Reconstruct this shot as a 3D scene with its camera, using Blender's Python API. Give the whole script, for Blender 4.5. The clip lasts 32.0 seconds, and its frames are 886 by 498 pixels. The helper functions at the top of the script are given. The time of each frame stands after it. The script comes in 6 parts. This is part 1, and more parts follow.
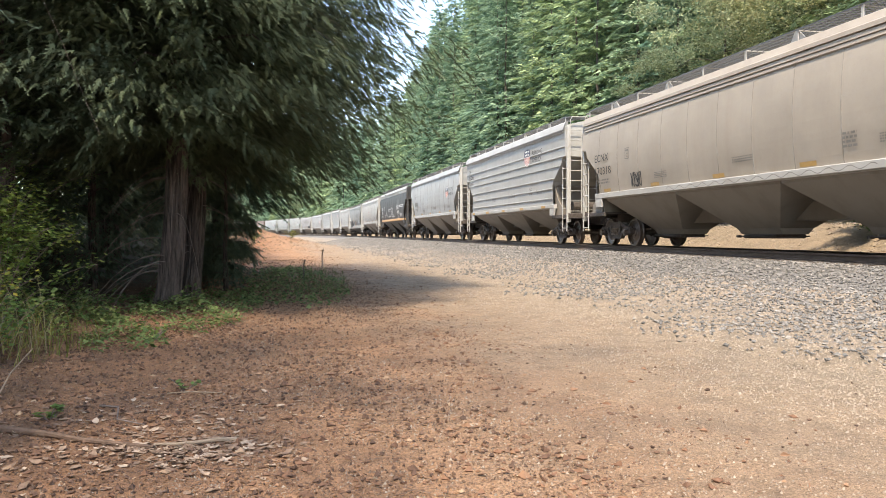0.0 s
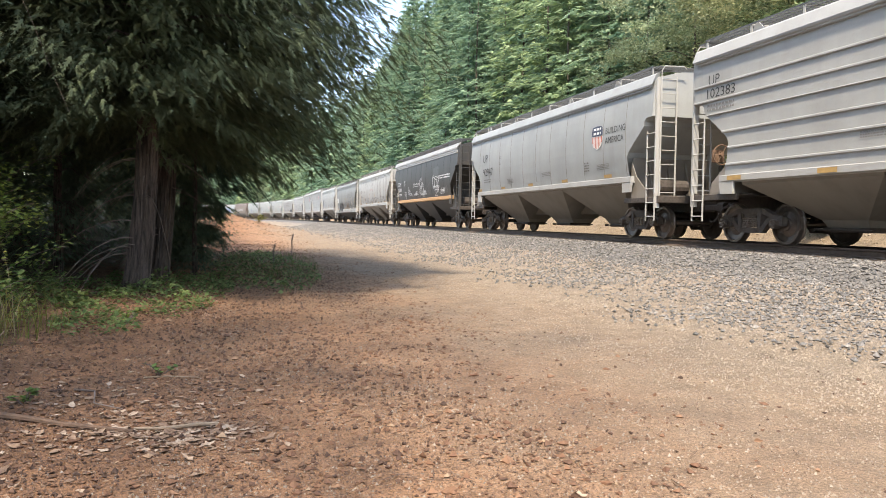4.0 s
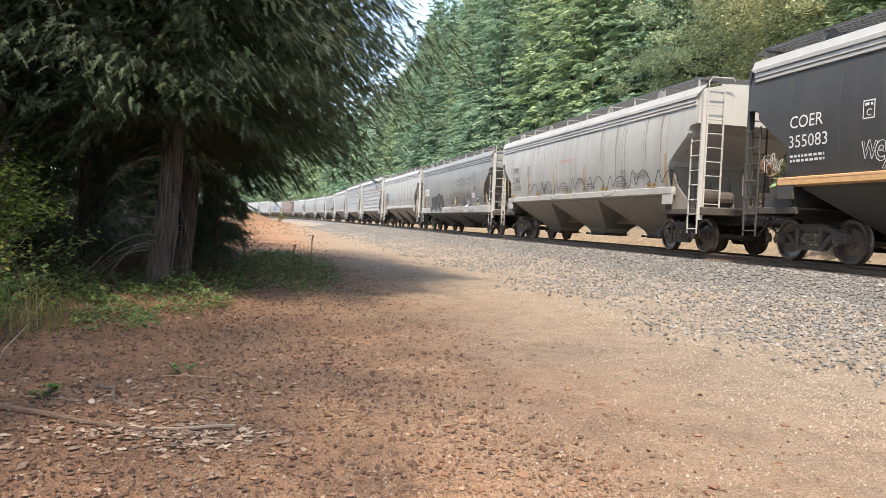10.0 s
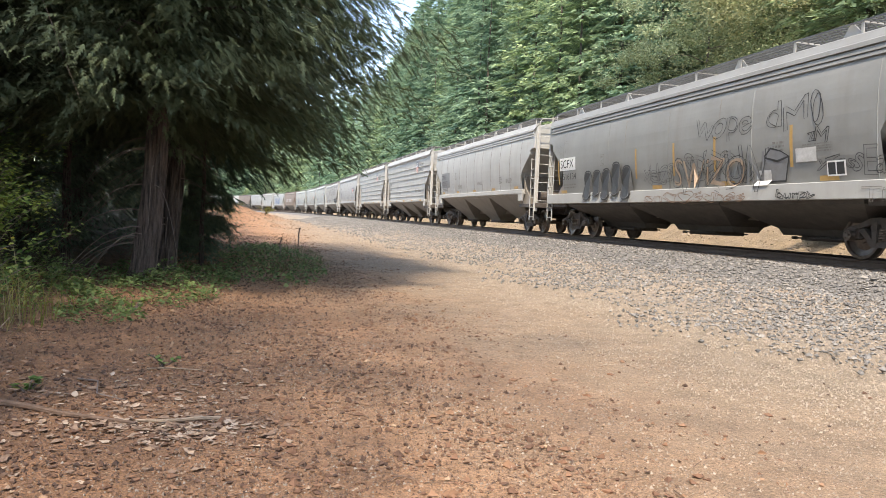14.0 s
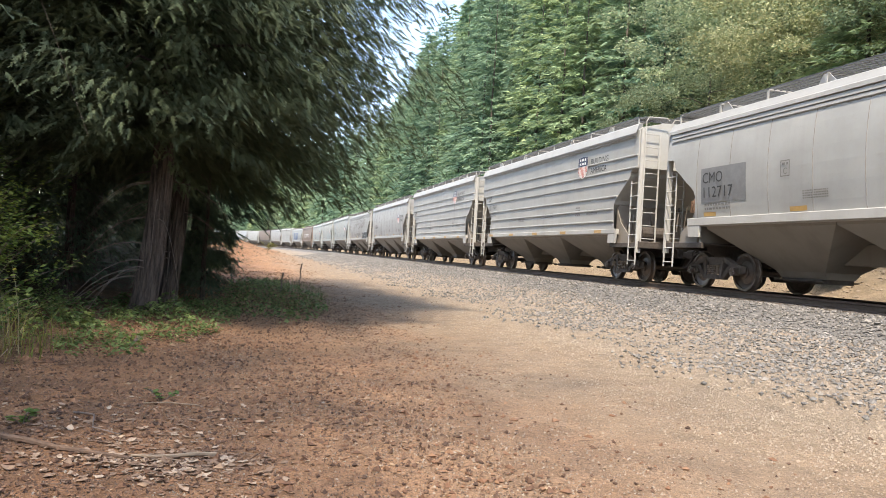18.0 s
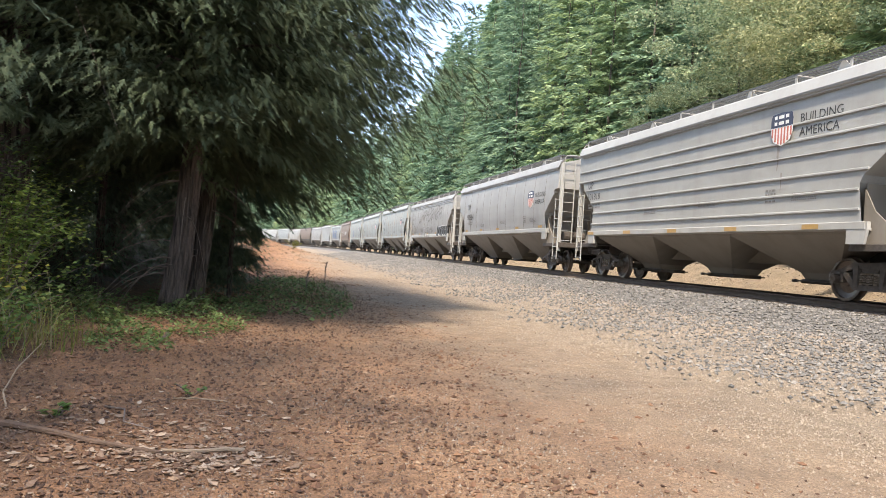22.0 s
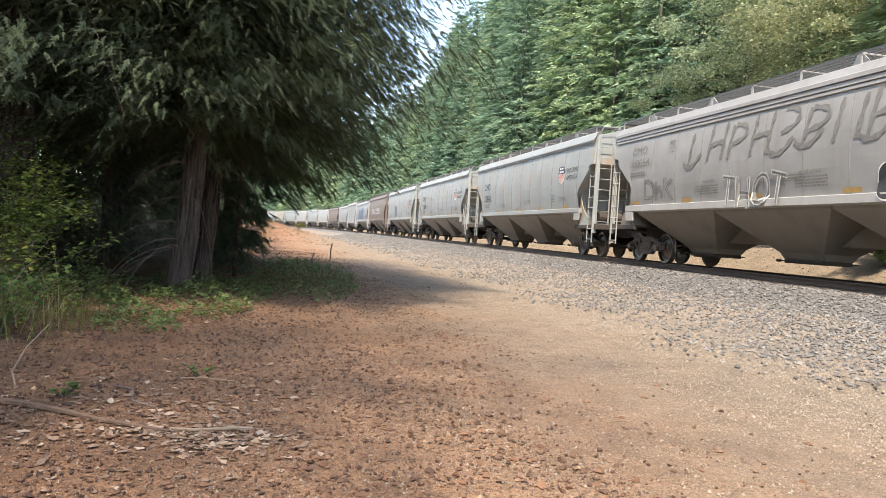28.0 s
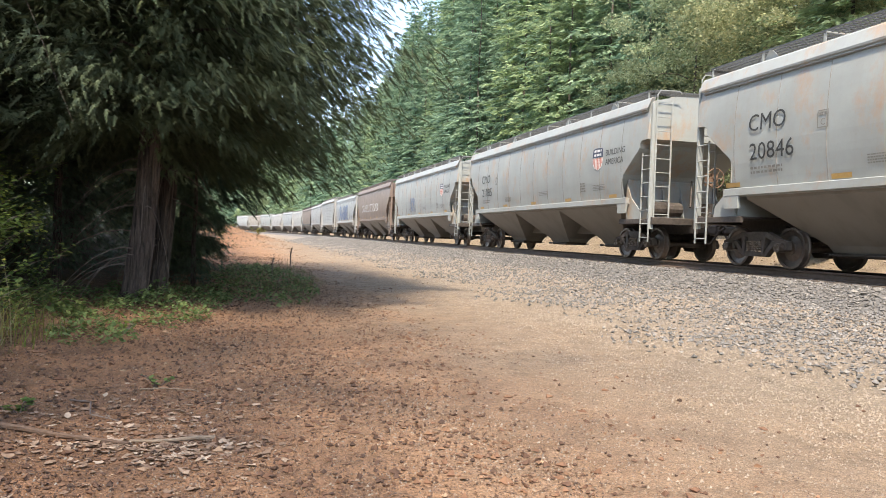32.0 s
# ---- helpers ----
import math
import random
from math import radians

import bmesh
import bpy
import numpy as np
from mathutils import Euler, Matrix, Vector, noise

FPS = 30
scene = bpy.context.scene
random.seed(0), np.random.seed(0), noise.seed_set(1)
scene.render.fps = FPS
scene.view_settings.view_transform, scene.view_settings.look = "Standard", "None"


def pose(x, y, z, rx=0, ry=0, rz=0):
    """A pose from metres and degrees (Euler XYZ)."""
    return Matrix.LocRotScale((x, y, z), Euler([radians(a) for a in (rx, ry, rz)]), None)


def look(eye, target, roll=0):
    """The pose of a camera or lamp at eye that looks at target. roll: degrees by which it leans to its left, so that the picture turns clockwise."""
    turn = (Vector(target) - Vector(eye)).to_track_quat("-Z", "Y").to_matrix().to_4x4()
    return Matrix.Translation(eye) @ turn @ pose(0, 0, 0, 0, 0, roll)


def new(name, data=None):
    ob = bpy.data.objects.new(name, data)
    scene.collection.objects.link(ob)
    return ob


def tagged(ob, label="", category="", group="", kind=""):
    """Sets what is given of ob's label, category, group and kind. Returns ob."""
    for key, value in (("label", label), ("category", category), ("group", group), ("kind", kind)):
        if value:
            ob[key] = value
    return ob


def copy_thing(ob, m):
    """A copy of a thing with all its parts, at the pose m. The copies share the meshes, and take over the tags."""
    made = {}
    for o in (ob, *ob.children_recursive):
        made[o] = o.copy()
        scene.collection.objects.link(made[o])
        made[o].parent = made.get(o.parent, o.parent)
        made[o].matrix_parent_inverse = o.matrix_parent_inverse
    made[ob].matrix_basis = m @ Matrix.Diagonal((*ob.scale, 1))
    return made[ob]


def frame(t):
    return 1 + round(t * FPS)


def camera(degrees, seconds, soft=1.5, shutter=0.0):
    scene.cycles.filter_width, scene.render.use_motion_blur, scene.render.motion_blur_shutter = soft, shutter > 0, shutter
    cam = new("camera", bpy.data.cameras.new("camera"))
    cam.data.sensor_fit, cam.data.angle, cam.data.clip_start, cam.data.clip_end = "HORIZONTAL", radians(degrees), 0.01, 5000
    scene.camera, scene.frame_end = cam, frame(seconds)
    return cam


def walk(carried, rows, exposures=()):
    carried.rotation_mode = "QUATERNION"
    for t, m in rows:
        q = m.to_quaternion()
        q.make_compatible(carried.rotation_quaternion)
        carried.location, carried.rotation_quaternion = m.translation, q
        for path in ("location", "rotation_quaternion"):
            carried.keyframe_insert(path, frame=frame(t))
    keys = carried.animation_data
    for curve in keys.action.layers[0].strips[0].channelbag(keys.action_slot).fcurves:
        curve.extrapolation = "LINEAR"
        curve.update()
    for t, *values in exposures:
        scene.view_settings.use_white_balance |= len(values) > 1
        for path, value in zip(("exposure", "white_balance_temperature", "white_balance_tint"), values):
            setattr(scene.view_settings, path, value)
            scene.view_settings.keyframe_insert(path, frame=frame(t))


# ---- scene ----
import collections

cam = camera(61.0, 32.0, soft=0.8)
PATH = [
    (0, (0.164, -0.074, 1.311), (0.161, 1.925, 1.268), -0.1),
    (0.5, (0.108, -0.084, 1.309), (0.12, 1.915, 1.253), -0.1),
    (1, (0.032, -0.1, 1.308), (0.07, 1.898, 1.238), 0.2),
    (1.5, (0.046, -0.104, 1.31), (0.094, 1.894, 1.238), 0.5),
    (2, (0.059, -0.105, 1.312), (0.113, 1.893, 1.244), 0.7),
    (2.5, (0.056, -0.097, 1.307), (0.118, 1.901, 1.238), 0.9),
    (3, (0.052, -0.098, 1.307), (0.126, 1.899, 1.233), 1.0),
    (3.5, (0.057, -0.093, 1.31), (0.142, 1.903, 1.232), 0.8),
    (5.5, (0.043, -0.104, 1.328), (0.108, 1.894, 1.264), 0.9),
    (6, (0.04, -0.106, 1.339), (0.084, 1.893, 1.299), 1.4),
    (6.5, (0.041, -0.098, 1.346), (0.072, 1.901, 1.324), 1.7),
    (7, (0.032, -0.091, 1.347), (0.052, 1.909, 1.336), 2.0),
    (7.5, (0.033, -0.095, 1.352), (0.046, 1.905, 1.34), 2.3),
    (8, (0.035, -0.099, 1.349), (0.047, 1.901, 1.332), 2.5),
    (8.5, (0.036, -0.091, 1.351), (0.049, 1.909, 1.322), 2.6),
    (9, (0.033, -0.08, 1.351), (0.049, 1.92, 1.305), 2.7),
    (9.5, (0.036, -0.076, 1.349), (0.06, 1.923, 1.29), 2.7),
    (10, (0.037, -0.078, 1.348), (0.071, 1.921, 1.279), 2.5),
    (10.5, (0.038, -0.08, 1.348), (0.075, 1.918, 1.271), 2.2),
    (11, (0.042, -0.084, 1.346), (0.076, 1.914, 1.264), 1.8),
    (11.5, (0.042, -0.078, 1.346), (0.078, 1.92, 1.264), 1.6),
    (12, (0.048, -0.092, 1.353), (0.096, 1.906, 1.282), 1.3),
    (12.5, (0.053, -0.086, 1.356), (0.117, 1.912, 1.291), 1.1),
    (13, (0.049, -0.083, 1.352), (0.123, 1.914, 1.271), 1.5),
    (13.5, (0.044, -0.069, 1.338), (0.119, 1.927, 1.24), 2.1),
    (14, (0.048, -0.07, 1.336), (0.116, 1.927, 1.25), 2.5),
    (14.5, (0.051, -0.068, 1.334), (0.112, 1.93, 1.277), 3.1),
    (15, (0.048, -0.061, 1.329), (0.109, 1.938, 1.3), 3.5),
    (15.5, (0.052, -0.061, 1.326), (0.109, 1.939, 1.313), 3.7),
    (17.5, (0.052, -0.067, 1.329), (0.112, 1.932, 1.343), 3.3),
    (18, (0.048, -0.061, 1.327), (0.106, 1.938, 1.342), 3.3),
    (18.5, (0.046, -0.065, 1.324), (0.103, 1.935, 1.341), 3.3),
    (19, (0.05, -0.064, 1.323), (0.104, 1.936, 1.34), 3.3),
    (19.5, (0.046, -0.067, 1.326), (0.092, 1.932, 1.338), 3.3),
    (20, (0.042, -0.074, 1.331), (0.076, 1.925, 1.336), 3.3),
    (20.5, (0.035, -0.065, 1.325), (0.062, 1.935, 1.329), 3.4),
    (21, (0.035, -0.069, 1.325), (0.057, 1.931, 1.331), 3.5),
    (21.5, (0.033, -0.072, 1.323), (0.044, 1.928, 1.333), 3.6),
    (22, (0.028, -0.071, 1.325), (0.023, 1.929, 1.335), 3.7),
    (22.5, (0.027, -0.07, 1.322), (0.008, 1.93, 1.334), 3.7),
    (23, (0.025, -0.067, 1.322), (-0.002, 1.933, 1.334), 3.6),
    (23.5, (0.025, -0.064, 1.321), (-0.009, 1.935, 1.335), 3.4),
    (24, (0.026, -0.066, 1.322), (-0.014, 1.934, 1.338), 3.2),
    (24.5, (0.026, -0.067, 1.322), (-0.019, 1.933, 1.338), 3.2),
    (25, (0.028, -0.065, 1.32), (-0.019, 1.935, 1.335), 3.2),
    (25.5, (0.021, -0.066, 1.321), (-0.013, 1.934, 1.33), 3.5),
    (27.5, (0.017, -0.063, 1.312), (0.005, 1.936, 1.279), 3.8),
    (28, (0.013, -0.06, 1.312), (-0.001, 1.94, 1.273), 3.7),
    (28.5, (0.021, -0.063, 1.313), (0.007, 1.937, 1.268), 3.4),
    (29, (0.024, -0.062, 1.317), (0.013, 1.938, 1.27), 2.9),
    (29.5, (0.028, -0.058, 1.318), (0.024, 1.941, 1.275), 2.5),
    (30, (0.029, -0.06, 1.32), (0.045, 1.94, 1.282), 2.1),
    (30.5, (0.006, -0.076, 1.317), (0.049, 1.923, 1.282), 2.0),
    (31, (-0.005, -0.097, 1.316), (0.063, 1.901, 1.278), 2.0),
    (31.5, (0.028, -0.094, 1.319), (0.112, 1.904, 1.28), 2.0),
    (32, (0.032, -0.088, 1.319), (0.12, 1.91, 1.285), 2.0),
]
walk(cam, [(t, look(eye, target, roll)) for t, eye, target, roll in PATH], exposures=[(0, 1.82, 7350, 11), (3.5, 1.76, 7250, 11), (32, 1.76, 7200, 11)])

# ---------- plan: the track's line ----------
PHI = radians(12.3)            # heading of the straight, to the left of +y
DX, DY = -math.sin(PHI), math.cos(PHI)
NX, NY = math.cos(PHI), math.sin(PHI)
TRACK_U = 12.2                 # camera to the track's centre line
RAIL_Z = 0.86                  # top of rail above the path
BEND_S, BEND_R = 130.0, 560.0  # where the line begins to curve left, and its radius


def track(s, u=TRACK_U):
    """World x, y and heading of the point s along the line, u across it."""
    if s <= BEND_S:
        return NX * u + DX * s, NY * u + DY * s, PHI
    a = (s - BEND_S) / BEND_R
    x = NX * TRACK_U + DX * BEND_S + BEND_R * (DX * math.sin(a) - NX * (1 - math.cos(a)))
    y = NY * TRACK_U + DY * BEND_S + BEND_R * (DY * math.sin(a) - NY * (1 - math.cos(a)))
    nx, ny = NX * math.cos(a) + DX * math.sin(a), NY * math.cos(a) + DY * math.sin(a)
    return x + nx * (u - TRACK_U), y + ny * (u - TRACK_U), PHI + a


CX0 = NX * (TRACK_U - BEND_R) + DX * BEND_S
CY0 = NY * (TRACK_U - BEND_R) + DY * BEND_S


def line_coords(x, y):
    """s, u of world points (arrays)."""
    s, u = x * DX + y * DY, x * NX + y * NY
    rx, ry = x - CX0, y - CY0
    a = np.arctan2(rx * DX + ry * DY, rx * NX + ry * NY)
    far = (s > BEND_S) & (a > 0)
    return np.where(far, BEND_S + a * BEND_R, s), np.where(far, np.hypot(rx, ry) - BEND_R + TRACK_U, u)


def smooth(a, b, v):
    t = np.clip((v - a) / (b - a), 0, 1)
    return t * t * (3 - 2 * t)


def ground_height(x, y):
    s, u = line_coords(np.asarray(x, float), np.asarray(y, float))
    z = 0.03 * np.sin(x * 0.7 + 1.3) * np.sin(y * 0.45) + 0.02 * np.sin(x * 1.9) * np.sin(y * 1.3 + 2)
    z = z * smooth(1.5, 6, np.hypot(x, y))
    z = z + 0.42 * smooth(6.0, 9.5, u)                              # the line's formation
    z = z + 34 * (1 - np.exp(-np.maximum(u - 19, 0) * 0.6 / 34)) * smooth(19, 27, u)   # hillside
    z = z + 0.22 * np.maximum(-u - 2.0, 0) * smooth(2.0, 6, -u) * (1 - 0.75 * smooth(30, 120, -u))  # wood's rise
    z = z + 1.15 * smooth(15.2, 18.2, u) * smooth(-30, 0, s)        # bare bank behind the line
    bank = np.exp(-((s - 66) / 13.0) ** 2) * np.exp(-((u + 1.5) / 4.0) ** 2)
    z = z + bank * (1.35 + 0.22 * np.sin(x * 1.1 + 0.5 * y) + 0.16 * np.sin(y * 0.9 - 1.7 * x))
    return z


# ---------- world, sun ----------
SUN_AZ, SUN_EL = radians(195), radians(57)      # azimuth from +y, clockwise
world = bpy.data.worlds.new("sky")
scene.world = world
world.use_nodes = True
wn = world.node_tree
sky = wn.nodes.new("ShaderNodeTexSky")
sky.sky_type, sky.sun_disc = "NISHITA", False
sky.sun_elevation, sky.sun_rotation = SUN_EL, SUN_AZ
sky.air_density, sky.dust_density, sky.ozone_density = 1.0, 0.6, 1.5
cl_tex = wn.nodes.new("ShaderNodeTexNoise")
cl_tex.inputs["Scale"].default_value, cl_tex.inputs["Detail"].default_value = 3.2, 6
cl_ramp = wn.nodes.new("ShaderNodeValToRGB")
cl_ramp.color_ramp.elements[0].position, cl_ramp.color_ramp.elements[1].position = 0.57, 0.80
cl_mix = wn.nodes.new("ShaderNodeMix")
cl_mix.data_type = "RGBA"
cl_mix.inputs["B"].default_value = (11.0, 11.2, 11.6, 1)
co = wn.nodes.new("ShaderNodeTexCoord")
wn.links.new(co.outputs["Generated"], cl_tex.inputs["Vector"])
wn.links.new(cl_tex.outputs["Fac"], cl_ramp.inputs["Fac"])
wn.links.new(cl_ramp.outputs["Color"], cl_mix.inputs["Factor"])
wn.links.new(sky.outputs["Color"], cl_mix.inputs["A"])
bg = wn.nodes["Background"]
wn.links.new(cl_mix.outputs["Result"], bg.inputs["Color"])
bg.inputs["Strength"].default_value = 0.162
sun = new("sun", bpy.data.lights.new("sun", "SUN"))
sun.data.energy, sun.data.angle, sun.data.color = 2.5, radians(4.0), (1.0, 0.93, 0.82)
to_sun = Vector((math.sin(SUN_AZ) * math.cos(SUN_EL), math.cos(SUN_AZ) * math.cos(SUN_EL), math.sin(SUN_EL)))
sun.matrix_world = look(to_sun * 60, (0, 0, 0))


# ---------- materials ----------
def nodes_of(name, rough=0.7, metal=0.0):
    m = bpy.data.materials.new(name)
    m.use_nodes = True
    nt = m.node_tree
    b = nt.nodes["Principled BSDF"]
    b.inputs["Roughness"].default_value, b.inputs["Metallic"].default_value = rough, metal
    return m, nt, b


def node(nt, kind, **inputs):
    n = nt.nodes.new(kind)
    for k, v in inputs.items():
        n.inputs[k.replace("_", " ")].default_value = v
    return n


def ramp(nt, fac, stops):
    r = nt.nodes.new("ShaderNodeValToRGB")
    e = r.color_ramp.elements
    while len(e) < len(stops):
        e.new(0.5)
    for el, (p, c) in zip(e, stops):
        el.position, el.color = p, (*c, 1) if len(c) == 3 else c
    nt.links.new(fac, r.inputs["Fac"])
    return r.outputs["Color"]


def blend(nt, fac, a, b, mode="MIX"):
    n = nt.nodes.new("ShaderNodeMix")
    n.data_type, n.blend_type = "RGBA", mode
    for socket, v in (("Factor", fac), ("A", a), ("B", b)):
        if isinstance(v, (int, float)):
            n.inputs[socket].default_value = v
        elif isinstance(v, tuple):
            n.inputs[socket].default_value = (*v, 1)
        else:
            nt.links.new(v, n.inputs[socket])
    return n.outputs["Result"]


def noise_of(nt, scale, detail=5, rough=0.6, vec=None, stretch=None):
    n = node(nt, "ShaderNodeTexNoise", Scale=scale, Detail=detail, Roughness=rough)
    if vec is None:
        vec = nt.nodes.new("ShaderNodeTexCoord").outputs["Object"]
    if stretch:
        m = nt.nodes.new("ShaderNodeMapping")
        m.inputs["Scale"].default_value = stretch
        nt.links.new(vec, m.inputs["Vector"])
        vec = m.outputs["Vector"]
    nt.links.new(vec, n.inputs["Vector"])
    return n.outputs["Fac"]


def bump(nt, b, height, strength=0.3, dist=0.02):
    n = node(nt, "ShaderNodeBump", Strength=strength, Distance=dist)
    nt.links.new(height, n.inputs["Height"])
    nt.links.new(n.outputs["Normal"], b.inputs["Normal"])


def plain(name, c, rough=0.7, metal=0.0, vary=0.25, scale=6.0, relief=0.15):
    """Paint, steel or wood with grain, stains and fine relief."""
    m, nt, b = nodes_of(name, rough, metal)
    f1, f2 = noise_of(nt, scale), noise_of(nt, scale * 9, 3)
    lo, hi = tuple(v * (1 - vary) for v in c), tuple(min(1, v * (1 + vary)) for v in c)
    col = ramp(nt, f1, [(0.3, lo), (0.7, hi)])
    col = blend(nt, 0.25, col, ramp(nt, f2, [(0.35, lo), (0.65, hi)]))
    nt.links.new(col, b.inputs["Base Color"])
    bump(nt, b, f2, relief, 0.01)
    return m


def car_paint(name, c, dirt=(0.16, 0.12, 0.085), amount=0.5, rust=0.0, rough=0.55):
    """Hopper-car paint: dust film, vertical streaks, rust blooms, scuffs."""
    m, nt, b = nodes_of(name, rough)
    vec = nt.nodes.new("ShaderNodeTexCoord").outputs["Object"]
    film = noise_of(nt, 0.7, 6, 0.65, vec)
    streak = noise_of(nt, 1.7, 4, 0.6, vec, (1.2, 1.0, 0.09))
    fine = noise_of(nt, 26, 3, 0.6, vec)
    sep = nt.nodes.new("ShaderNodeSeparateXYZ")
    nt.links.new(vec, sep.inputs[0])
    col = ramp(nt, film, [(0.3, tuple(v * 0.86 for v in c)), (0.7, tuple(min(1, v * 1.08) for v in c))])
    grime = ramp(nt, streak, [(0.48, (0, 0, 0)), (0.85, (amount * 0.6,) * 3)])
    col = blend(nt, grime, col, dirt)
    speck = ramp(nt, fine, [(0.6, (0, 0, 0)), (0.75, (0.16,) * 3)])
    col = blend(nt, speck, col, dirt)
    if rust:
        patch = noise_of(nt, 1.3, 7, 0.72, vec, (0.9, 1, 0.55))
        k = ramp(nt, patch, [(0.52, (0, 0, 0)), (0.68, (rust,) * 3)])
        col = blend(nt, k, col, (0.42, 0.22, 0.09))
    nt.links.new(col, b.inputs["Base Color"])
    bump(nt, b, film, 0.10, 0.03)
    return m


def foliage(name, dark, light, rough=0.6, sheen=0.35):
    """Leaves: every clump its own tone, light passing through."""
    m, nt, b = nodes_of(name, rough)
    geo, obj = nt.nodes.new("ShaderNodeNewGeometry"), nt.nodes.new("ShaderNodeObjectInfo")
    col = ramp(nt, geo.outputs["Random Per Island"], [(0.0, dark), (1.0, light)])
    tone = ramp(nt, obj.outputs["Random"], [(0.0, (0.72, 0.8, 0.75)), (0.5, (1.0, 1.0, 0.95)), (1.0, (1.25, 1.12, 0.85))])
    col = blend(nt, 1.0, col, tone, "MULTIPLY")
    nt.links.new(col, b.inputs["Base Color"])
    tr = nt.nodes.new("ShaderNodeBsdfTranslucent")
    nt.links.new(col, tr.inputs["Color"])
    mix = nt.nodes.new("ShaderNodeMixShader")
    mix.inputs[0].default_value = sheen
    nt.links.new(b.outputs[0], mix.inputs[1])
    nt.links.new(tr.outputs[0], mix.inputs[2])
    nt.links.new(mix.outputs[0], nt.nodes["Material Output"].inputs["Surface"])
    b.inputs["Specular IOR Level"].default_value = 0.25
    return m


def island(name, stops, rough=0.9, relief=0.3, grit=((0.06, 0.055, 0.05), (0.5, 0.48, 0.45))):
    """Stones, chips and litter: one tone a piece."""
    m, nt, b = nodes_of(name, rough)
    geo = nt.nodes.new("ShaderNodeNewGeometry")
    col = ramp(nt, geo.outputs["Random Per Island"], stops)
    f = noise_of(nt, 40, 3)
    col = blend(nt, 0.3, col, ramp(nt, f, [(0.3, grit[0]), (0.7, grit[1])]))
    nt.links.new(col, b.inputs["Base Color"])
    bump(nt, b, f, relief, 0.01)
    return m


def bark(name, dark, light):
    m, nt, b = nodes_of(name, 0.9)
    vec = nt.nodes.new("ShaderNodeTexCoord").outputs["Object"]
    f = noise_of(nt, 9, 7, 0.7, vec, (1.6, 1.6, 0.16))
    g = noise_of(nt, 45, 3, 0.6, vec)
    col = ramp(nt, f, [(0.40, dark), (0.57, light), (0.75, tuple(v * 1.25 for v in light))])
    nt.links.new(blend(nt, 0.2, col, ramp(nt, g, [(0.3, dark), (0.7, light)])), b.inputs["Base Color"])
    bump(nt, b, f, 1.0, 0.09)
    return m


def ground_material():
    """Path, leaf litter, gravel and hill soil, by distance from the line."""
    m, nt, b = nodes_of("ground_soil", 0.95)
    pos = nt.nodes.new("ShaderNodeNewGeometry").outputs["Position"]
    across = nt.nodes.new("ShaderNodeVectorMath")
    across.operation = "DOT_PRODUCT"
    across.inputs[1].default_value = (NX, NY, 0)
    nt.links.new(pos, across.inputs[0])
    big, mid, fine = noise_of(nt, 0.35, 5, 0.6, pos), noise_of(nt, 2.3, 6, 0.65, pos), noise_of(nt, 30, 4, 0.7, pos)
    wob = node(nt, "ShaderNodeMath")
    wob.operation = "MULTIPLY_ADD"
    nt.links.new(big, wob.inputs[0])
    wob.inputs[1].default_value = 5.0
    nt.links.new(across.outputs["Value"], wob.inputs[2])
    rng = node(nt, "ShaderNodeMapRange", From_Min=-10.0, From_Max=40.0)
    nt.links.new(wob.outputs[0], rng.inputs["Value"])
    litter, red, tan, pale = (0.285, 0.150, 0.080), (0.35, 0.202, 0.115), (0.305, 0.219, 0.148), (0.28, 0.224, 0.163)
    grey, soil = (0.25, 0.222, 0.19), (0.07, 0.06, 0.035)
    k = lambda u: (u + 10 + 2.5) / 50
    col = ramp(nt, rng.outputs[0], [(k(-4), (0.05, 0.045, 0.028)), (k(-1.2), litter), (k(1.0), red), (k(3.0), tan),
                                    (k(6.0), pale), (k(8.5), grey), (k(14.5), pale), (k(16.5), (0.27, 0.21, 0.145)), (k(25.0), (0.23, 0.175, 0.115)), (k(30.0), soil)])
    col = blend(nt, 0.55, col, ramp(nt, mid, [(0.3, (0.35, 0.32, 0.3)), (0.5, (0.8, 0.78, 0.76)), (0.7, (1.15, 1.1, 1.05))]), "MULTIPLY")
    col = blend(nt, 0.6, col, ramp(nt, fine, [(0.3, (0.45, 0.42, 0.4)), (0.52, (1, 1, 1)), (0.72, (1.5, 1.45, 1.4))]), "MULTIPLY")
    nt.links.new(col, b.inputs["Base Color"])
    grit = noise_of(nt, 85, 3, 0.7, pos)
    col = blend(nt, 0.7, col, ramp(nt, grit, [(0.34, (0.35, 0.32, 0.3)), (0.5, (1, 1, 1)), (0.66, (1.45, 1.4, 1.35))]), "MULTIPLY")
    nt.links.new(col, b.inputs["Base Color"])
    both = node(nt, "ShaderNodeMath")
    both.operation = "ADD"
    nt.links.new(fine, both.inputs[0])
    nt.links.new(grit, both.inputs[1])
    bump(nt, b, both.outputs[0], 0.8, 0.03)
    return m


